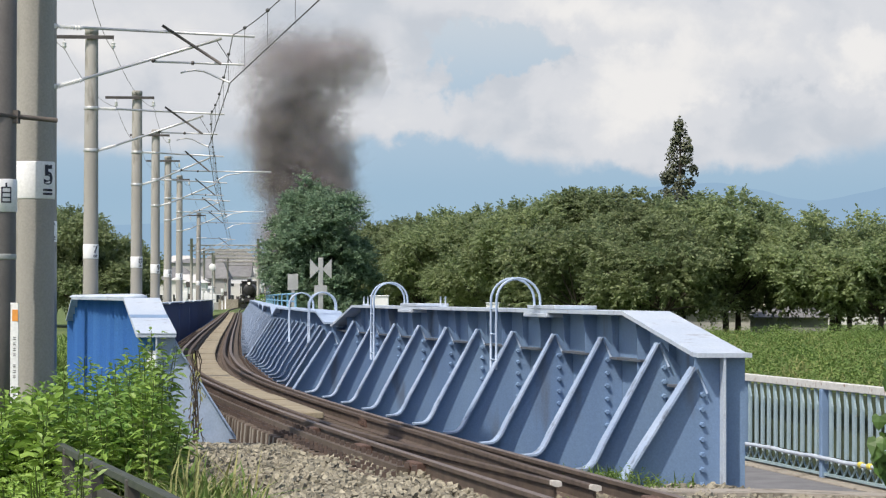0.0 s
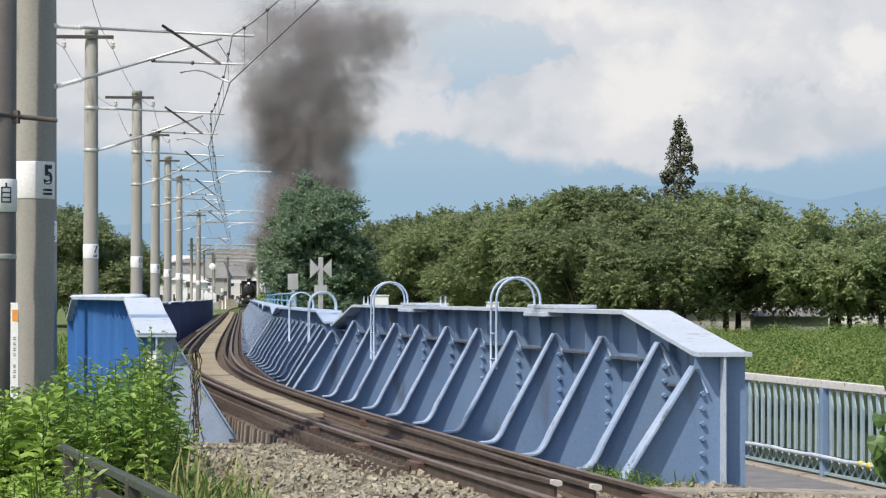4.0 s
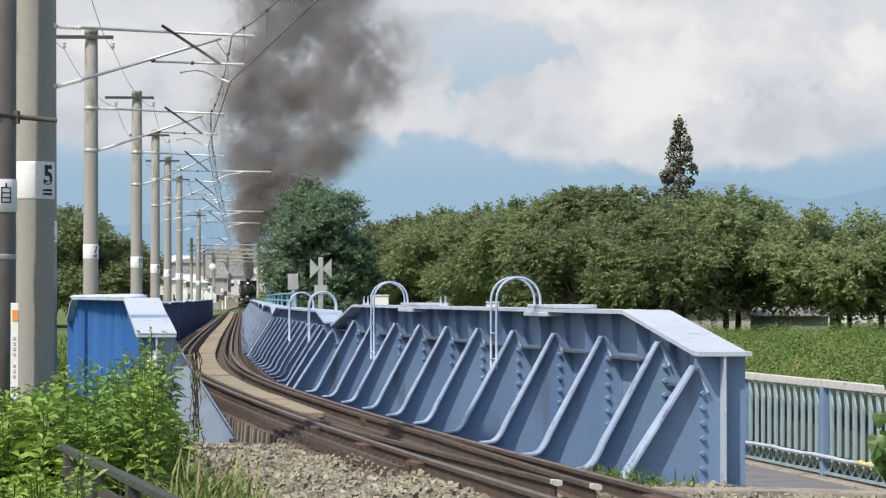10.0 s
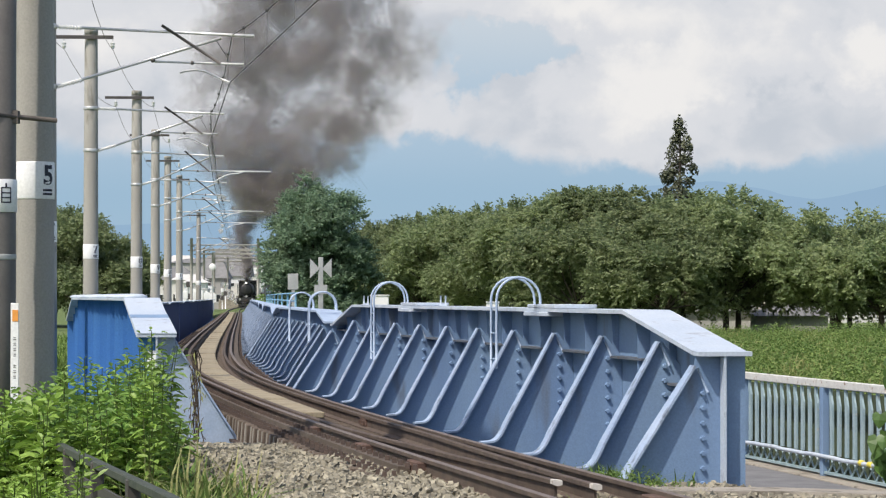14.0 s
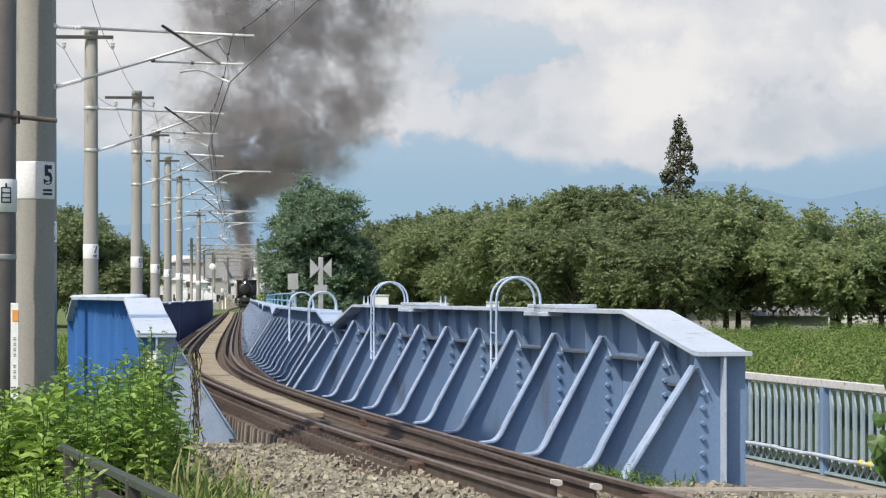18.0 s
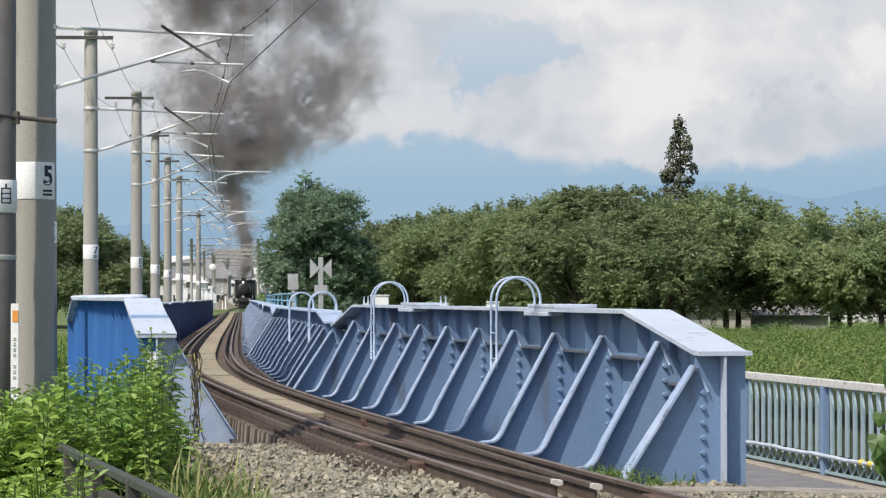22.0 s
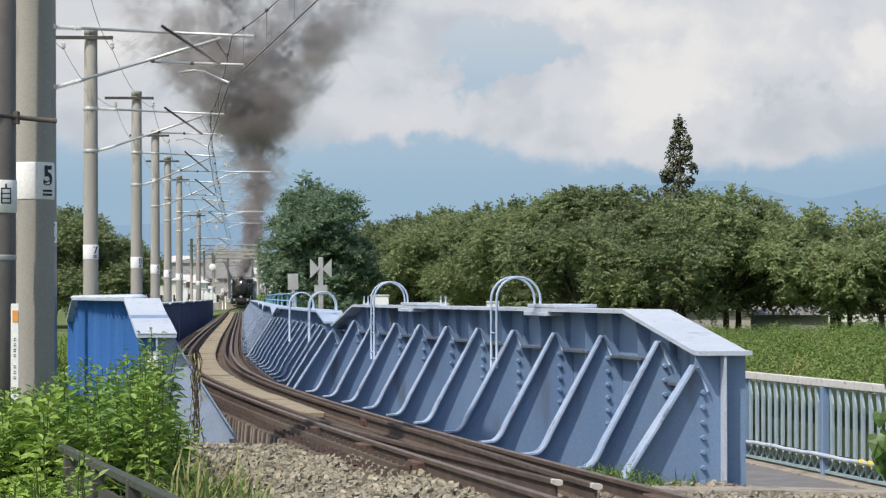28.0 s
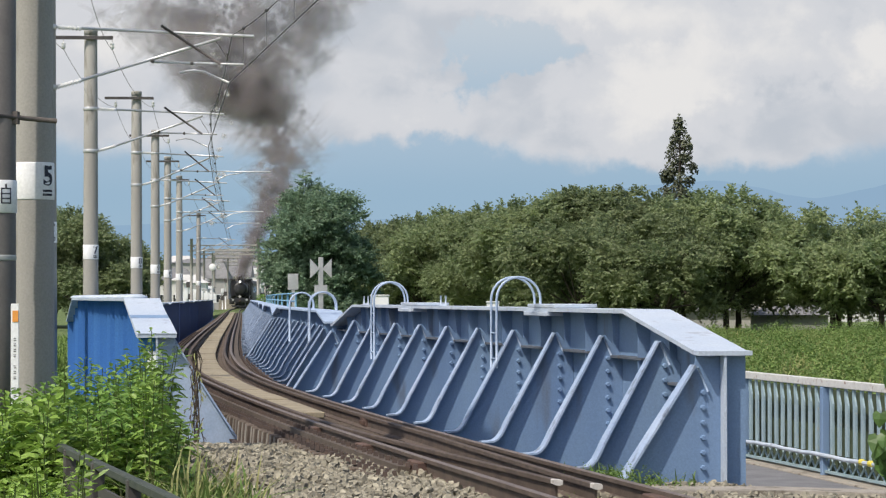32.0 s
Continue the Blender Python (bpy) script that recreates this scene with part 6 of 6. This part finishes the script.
    part("cab", boxes((-1.35, 1.35, 8.6, 10.8, 1.3, 3.55), bevel=0.1), BLACK, g)
    part("cab_roof", boxes((-1.45, 1.45, 8.4, 11.2, 3.55, 3.72), bevel=0.07), BLACK, g)
    part("tender", boxes((-1.35, 1.35, 11.3, 17.6, 0.9, 2.9), bevel=0.06), BLACK, g)
    bm = bmesh.new()
    prism(bm, [(-1.2, 2.9), (1.2, 2.9), (0.7, 3.4), (-0.7, 3.4)], 4.0, lambda u, v, w: (u, 12.2 + w, v))
    part("coal", bm, BLACK, g)
    part("frame", boxes((-0.5, 0.5, 0.6, 17.4, 0.55, 1.3)), BLACK, g)
    for s in (-0.566, 0.566):
        for y, r in ((1.3, 0.43), (3.6, 0.7), (5.2, 0.7), (6.8, 0.7), (12.5, 0.43), (14.3, 0.43), (16.1, 0.43)):
            WHEELS.append(wheel(g, s, y, r))
    return g


LOCO = locomotive()


def coach():
    g = thing("coach", "dark brown passenger coach behind the locomotive", "railway coach", "coaches of the train")
    part("body", boxes((-1.38, 1.38, 0, 16.6, 1.0, 3.15), bevel=0.08), COACH, g)
    bm = bmesh.new()
    prism(bm, [(-1.42, 3.12), (1.42, 3.12), (1.2, 3.5), (0.6, 3.72), (-0.6, 3.72), (-1.2, 3.5)], 16.8, lambda u, v, w: (u, -0.1 + w, v))
    part("roof", bm, DARKARM, g)
    for s in (-1, 1):
        for i in range(9):
            y = 1.4 + 1.7 * i
            part("window", boxes((s * 1.385 - 0.01, s * 1.385 + 0.01, y, y + 1.0, 1.95, 2.75)), GLASSD, g)
    for y in (2.5, 14.0):
        part("bogie", boxes((-1.0, 1.0, y - 1.2, y + 1.2, 0.25, 0.9), bevel=0.05), BLACK, g)
    for s in (-0.566, 0.566):
        for y in (1.4, 3.6, 12.9, 15.1):
            WHEELS.append(wheel(g, s, y, 0.43))
    for y in (-0.3,):
        part("gangway", boxes((-0.5, 0.5, -0.3, 0.05, 1.0, 3.1)), BLACK, g)
    return g


COACHES = [coach(), coach(), coach()]


def train_y(t):
    return float(np.interp(t, [0, 4.5, 9, 13.5, 18, 21.5, 25, 28.5, 32], [394.5, 392.8, 389.6, 384.0, 376.0, 369.0, 361.5, 354.5, 347.5]))


def car_pose(t, back, length):
    a, b = on(train_y(t) + back, 0), on(train_y(t) + back + length, 0)
    d = b - a
    return Matrix.Translation((a.x, a.y, 0.0)) @ Matrix.Rotation(math.atan2(d.y, d.x) - math.pi / 2, 4, "Z")


# ---- smoke: a plume of many drifting puffs, each of torn flakes ----
def puff_mesh(name, seed, n, material):
    rng = random.Random(seed)
    v, f = [], []
    for _ in range(n):
        d = Vector((rng.gauss(0, 1), rng.gauss(0, 1), rng.gauss(0, 1))).normalized()
        c = d * 0.62 * rng.random() ** 0.45
        nrm = Vector((rng.gauss(0, 1), rng.gauss(0, 1), rng.gauss(0, 1))).normalized()
        a = nrm.orthogonal().normalized()
        b = nrm.cross(a)
        k = len(v)
        r = rng.uniform(0.5, 0.85)
        v += [tuple(c + (a * math.cos(t) + b * math.sin(t)) * r * rng.uniform(0.75, 1.0)) for t in (0, 0.785, 1.571, 2.356, 3.142, 3.927, 4.712, 5.498)]
        f.append(tuple(range(k, k + 8)))
    return soup(v, f, material, name)


PLUME = thing("smoke_plume", "dark grey coal smoke rising and drifting from the locomotive", "smoke")
PLUME.location = (-27.0, 385.0, 0.0)
PUFF = [puff_mesh("puff", 60 + i, 5, SOOT) for i in range(6)]
THICK = [puff_mesh("puff", 70 + i, 5, SOOT_THICK) for i in range(4)]
THIN = [puff_mesh("puff", 110 + i, 5, SOOT_THIN) for i in range(4)]
WISP = [puff_mesh("wisp", 90 + i, 11, STEAM) for i in range(3)]
PUFFS = []
# how the wind carries the plume: its middle and half width, in metres, at heights over the rails and at times
WIND_T = [0, 6, 10, 14, 18, 21, 25, 28, 32]
WIND_Z = [5.0, 10.4, 15.2, 19.5, 24.6, 30.1, 36.4, 42.7]
WIND_MID = [[-26.2, -23.7, -18.7, -19.8, -20.4, -19.6, -15.3, -12.5], [-26.2, -24.6, -20.8, -20.7, -18.4, -18.5, -17.0, -14.7],
            [-27.0, -28.0, -23.9, -22.4, -22.2, -18.9, -17.3, -18.6], [-27.0, -28.2, -24.8, -22.5, -22.8, -20.8, -17.3, -19.7],
            [-27.2, -28.0, -28.7, -23.0, -22.7, -22.6, -20.6, -20.2], [-26.9, -27.9, -30.2, -28.9, -24.8, -25.1, -25.3, -26.2],
            [-26.8, -27.2, -27.9, -27.8, -26.2, -25.4, -24.8, -25.6], [-26.8, -26.6, -25.6, -26.0, -27.1, -26.6, -27.6, -27.2],
            [-27.4, -25.9, -23.8, -22.2, -23.2, -28.4, -28.3, -29.8]]
WIND_HALF = [[0.9, 3.6, 6.6, 7.8, 6.6, 8.6, 10.2, 6.0], [1.0, 2.6, 4.2, 6.0, 8.0, 9.4, 11.4, 11.0], [0.9, 1.5, 4.2, 8.2, 8.8, 11.2, 10.4, 7.6], [1.1, 1.8, 3.6, 9.6, 11.0, 12.6, 13.6, 10.6],
             [0.9, 1.5, 2.2, 9.4, 11.8, 12.4, 12.6, 13.4], [1.1, 1.6, 1.9, 5.0, 11.2, 13.6, 13.0, 10.0], [0.8, 1.8, 2.0, 2.8, 5.4, 8.6, 13.0, 15.6], [1.6, 1.9, 2.2, 2.6, 3.6, 7.4, 11.4, 14.4],
             [0.7, 1.7, 3.1, 3.7, 3.8, 5.4, 10.6, 14.2]]
WIND_MID, WIND_HALF = np.array(WIND_MID), np.array(WIND_HALF)


def wind(table, t, z):
    return float(np.interp(t, WIND_T, [np.interp(z, WIND_Z, row) for row in table]))


def chimney(t):
    p = car_pose(t, 0.0, 9.0) @ Vector((0, 1.8, 0))
    return Vector((p.x, p.y, 0))


def new_puff(name, mesh, parent, size):
    ob = new(name, mesh)
    ob.parent = parent
    ob.scale = (size, size, size)
    return tagged(ob, kind="stuff")


def climb(age):
    """Metres that smoke has risen over the chimney: quick at first, then slower."""
    return 1.09 * age + 2.6 * (1.0 - math.exp(-age / 4.5))


def puff_path(birth, q, size, depth, seed, far=385.0, roll=0.0, tilt=0.0):
    """Where a puff is from its birth on: it keeps its share q of the plume's width, swirls a little, and a long one turns its side to the line."""
    c = chimney(max(0.0, birth))
    z0 = 4.1 + climb(max(0.0, -birth))
    slow = float(np.interp(z0, [5.0, 18.0], [0.74, 1.09])) if birth <= 0 else 1.0
    side = -18.5 + 6.0 * q + 0.4 * (seed % 5 - 2)
    rows = []
    t = max(0.0, birth)
    while True:
        tt = min(t, 32.0)
        age = tt - birth
        z = z0 + slow * tt if birth <= 0 else 4.1 + climb(age)
        half, middle = wind(WIND_HALF, tt, z), wind(WIND_MID, tt, z)
        if birth <= 0 or age > 4:
            half *= 1.0 + float(np.interp(z, [15, 24], [0.0, 0.3])) * min(1.0, tt / 9.0)
        young = min(1.0, max(0.0, age) / 2.5)
        swirl = noise.noise((seed * 0.37, age * 0.16, q * 0.8)) * half * 0.22
        x = middle + q * max(0.3 * half, half - 0.25 * size) + swirl
        if birth > 0:
            x = c.x * far / c.y * (1 - young) + x * young
        elif z0 < 17:
            w = max(0.0, 1 - tt / 9.0) * min(1.0, (17 - z0) / 4)
            x = x * (1 - w) + side * w
        lift = noise.noise((seed * 0.53, age * 0.13, 5.0)) * min(1.3, 0.35 * half) * young
        turn = (seed % 7 - 3) * 3.0 * (tt - max(0.0, birth))
        y = (c.y if birth > 0 else far) + depth * young
        k = y / far
        place = (x * k + 27.0, y - 385.0, 1.31 + (z + lift - 1.31) * k)
        if roll:
            grown = min(1.0, max(0.0, age - 1.0) / 13.0) if birth > 0 else 1.0
            rows.append((tt, pose(*place, tilt * grown, 0, roll * grown)))
        else:
            rows.append((tt, pose(*place, turn, 0, turn * 0.7)))
        if tt >= 32.0:
            return rows
        t += 0.9 if age < 3 else 2.6


def smoke():
    rng = random.Random(77)
    # smoke that already hangs over the line when the clip begins
    made = 0
    while made < 580:
        birth = -26.5 * rng.random() ** 1.45
        q = rng.uniform(-1, 1)
        if noise.noise((birth * 0.22, q * 1.3, 4.0)) < rng.uniform(-0.8, 0.12):
            continue
        z = 4.1 + climb(-birth)
        half = max(wind(WIND_HALF, 0.0, z), 6.5)
        size = min(half * rng.uniform(0.42, 0.85), 6.6)
        kind = THIN if birth < -20 or abs(q) > 0.75 else PUFF
        ob = new_puff("puff", rng.choice(kind), PLUME, size)
        PUFFS.append((ob, puff_path(birth, q, size, rng.gauss(0, 2.2), made)))
        made += 1
    # smoke that leaves the chimney during the clip; until then it waits under the engine's bed
    n = 820
    for i in range(n):
        birth = max(0.3, min(31.9, 32.0 * (i + rng.random()) / n + 0.35 * math.sin(i * 0.31)))
        long = i % 2 == 0
        q = max(-1.1, min(1.1, rng.gauss(0, 0.62))) if long else rng.gauss(0, 0.26)
        size = rng.uniform(1.1, 1.8) if long else rng.uniform(0.6, 1.25)
        ob = new_puff("puff", rng.choice((THIN if abs(q) > 0.5 else PUFF) if long else THICK), PLUME, size)
        if long:
            ob.scale.y = size * rng.uniform(2.8, 4.6)
        c0, c = chimney(0.0) - PLUME.location, chimney(birth) - PLUME.location
        rows = [(0.0, pose(c0.x, c0.y, -9.0))]
        if birth > 0.9:
            c1 = chimney(birth - 0.4) - PLUME.location
            rows.append((birth - 0.4, pose(c1.x, c1.y, -9.0)))
        roll, tilt = (rng.choice((-1, 1)) * rng.uniform(50, 88), rng.uniform(-60, 60)) if long else (0.0, 0.0)
        PUFFS.append((ob, rows + puff_path(birth, q, size, rng.gauss(0, 1.2), i, 385.0, roll, tilt)))


smoke()
STEAMS = thing("steam_cloud", "white steam from the cylinders beside the locomotive", "steam")
STEAMS.location = (-27.0, 385.0, 0.0)


def steam():
    rng = random.Random(88)
    for i in range(44):
        te = rng.uniform(3, 27)
        ob = new_puff("wisp", rng.choice(WISP), STEAMS, rng.uniform(0.5, 0.72))

        def place(t):
            p = car_pose(t, 0.0, 9.0) @ Vector((-1.15, 1.6, 0))
            return Vector((p.x, p.y, 0)) - STEAMS.location

        c0 = place(0.0)
        rows = [(0.0, pose(c0.x + 0.9, c0.y + 1.5, 1.0))]
        if te > 2:
            c1 = place(te - 1)
            rows.append((te - 1.0, pose(c1.x + 0.9, c1.y + 1.5, 1.0)))
        c = place(te)
        vx, vy, vz = rng.uniform(-0.55, -0.1), rng.uniform(-0.4, 0.1), rng.uniform(0.0, 0.35)
        for a in (0.0, 0.8, 2.0, 4.0, 6.5, 10.0, 15.0, 22.0):
            t = te + a
            if t > 31.5:
                break
            k = min(a, 6.0)
            rows.append((t, pose(c.x + vx * k, c.y + vy * k - 0.4, 0.7 + vz * k + 2.4 * max(0.0, a - 3.5), 0, 0, 8 * k)))
        a = 32.0 - te
        k = min(a, 6.0)
        rows.append((32.0, pose(c.x + vx * k, c.y + vy * k - 0.4, 0.7 + vz * k + 2.4 * max(0.0, a - 3.5), 0, 0, 8 * k)))
        PUFFS.append((ob, rows))


steam()


# ---- what moves ----
def motions():
    walk(SKY, [(0.0, pose(0, 4650, 0)), (32.0, pose(26, 4650, 0))])
    times = [0, 2, 4.5, 7, 9, 11, 13.5, 16, 18, 20, 22, 24, 26, 28, 30, 32]
    walk(LOCO, [(float(t), car_pose(t, 0.0, 16.0)) for t in times])
    for i, car in enumerate(COACHES):
        walk(car, [(float(t), car_pose(t, 18.4 + 17.4 * i, 16.0)) for t in times])
    for w in WHEELS:
        x, y, r = w.location.x, w.location.y, w["radius"]
        rows, t = [], 0.0
        while t < 32.0:
            rows.append((t, pose(x, y, r, math.degrees((394.5 - train_y(t)) / r))))
            t += 0.25
        rows.append((32.0, pose(x, y, r, math.degrees((394.5 - train_y(32.0)) / r))))
        walk(w, rows)
    for ob, rows in PUFFS:
        walk(ob, rows)


motions()
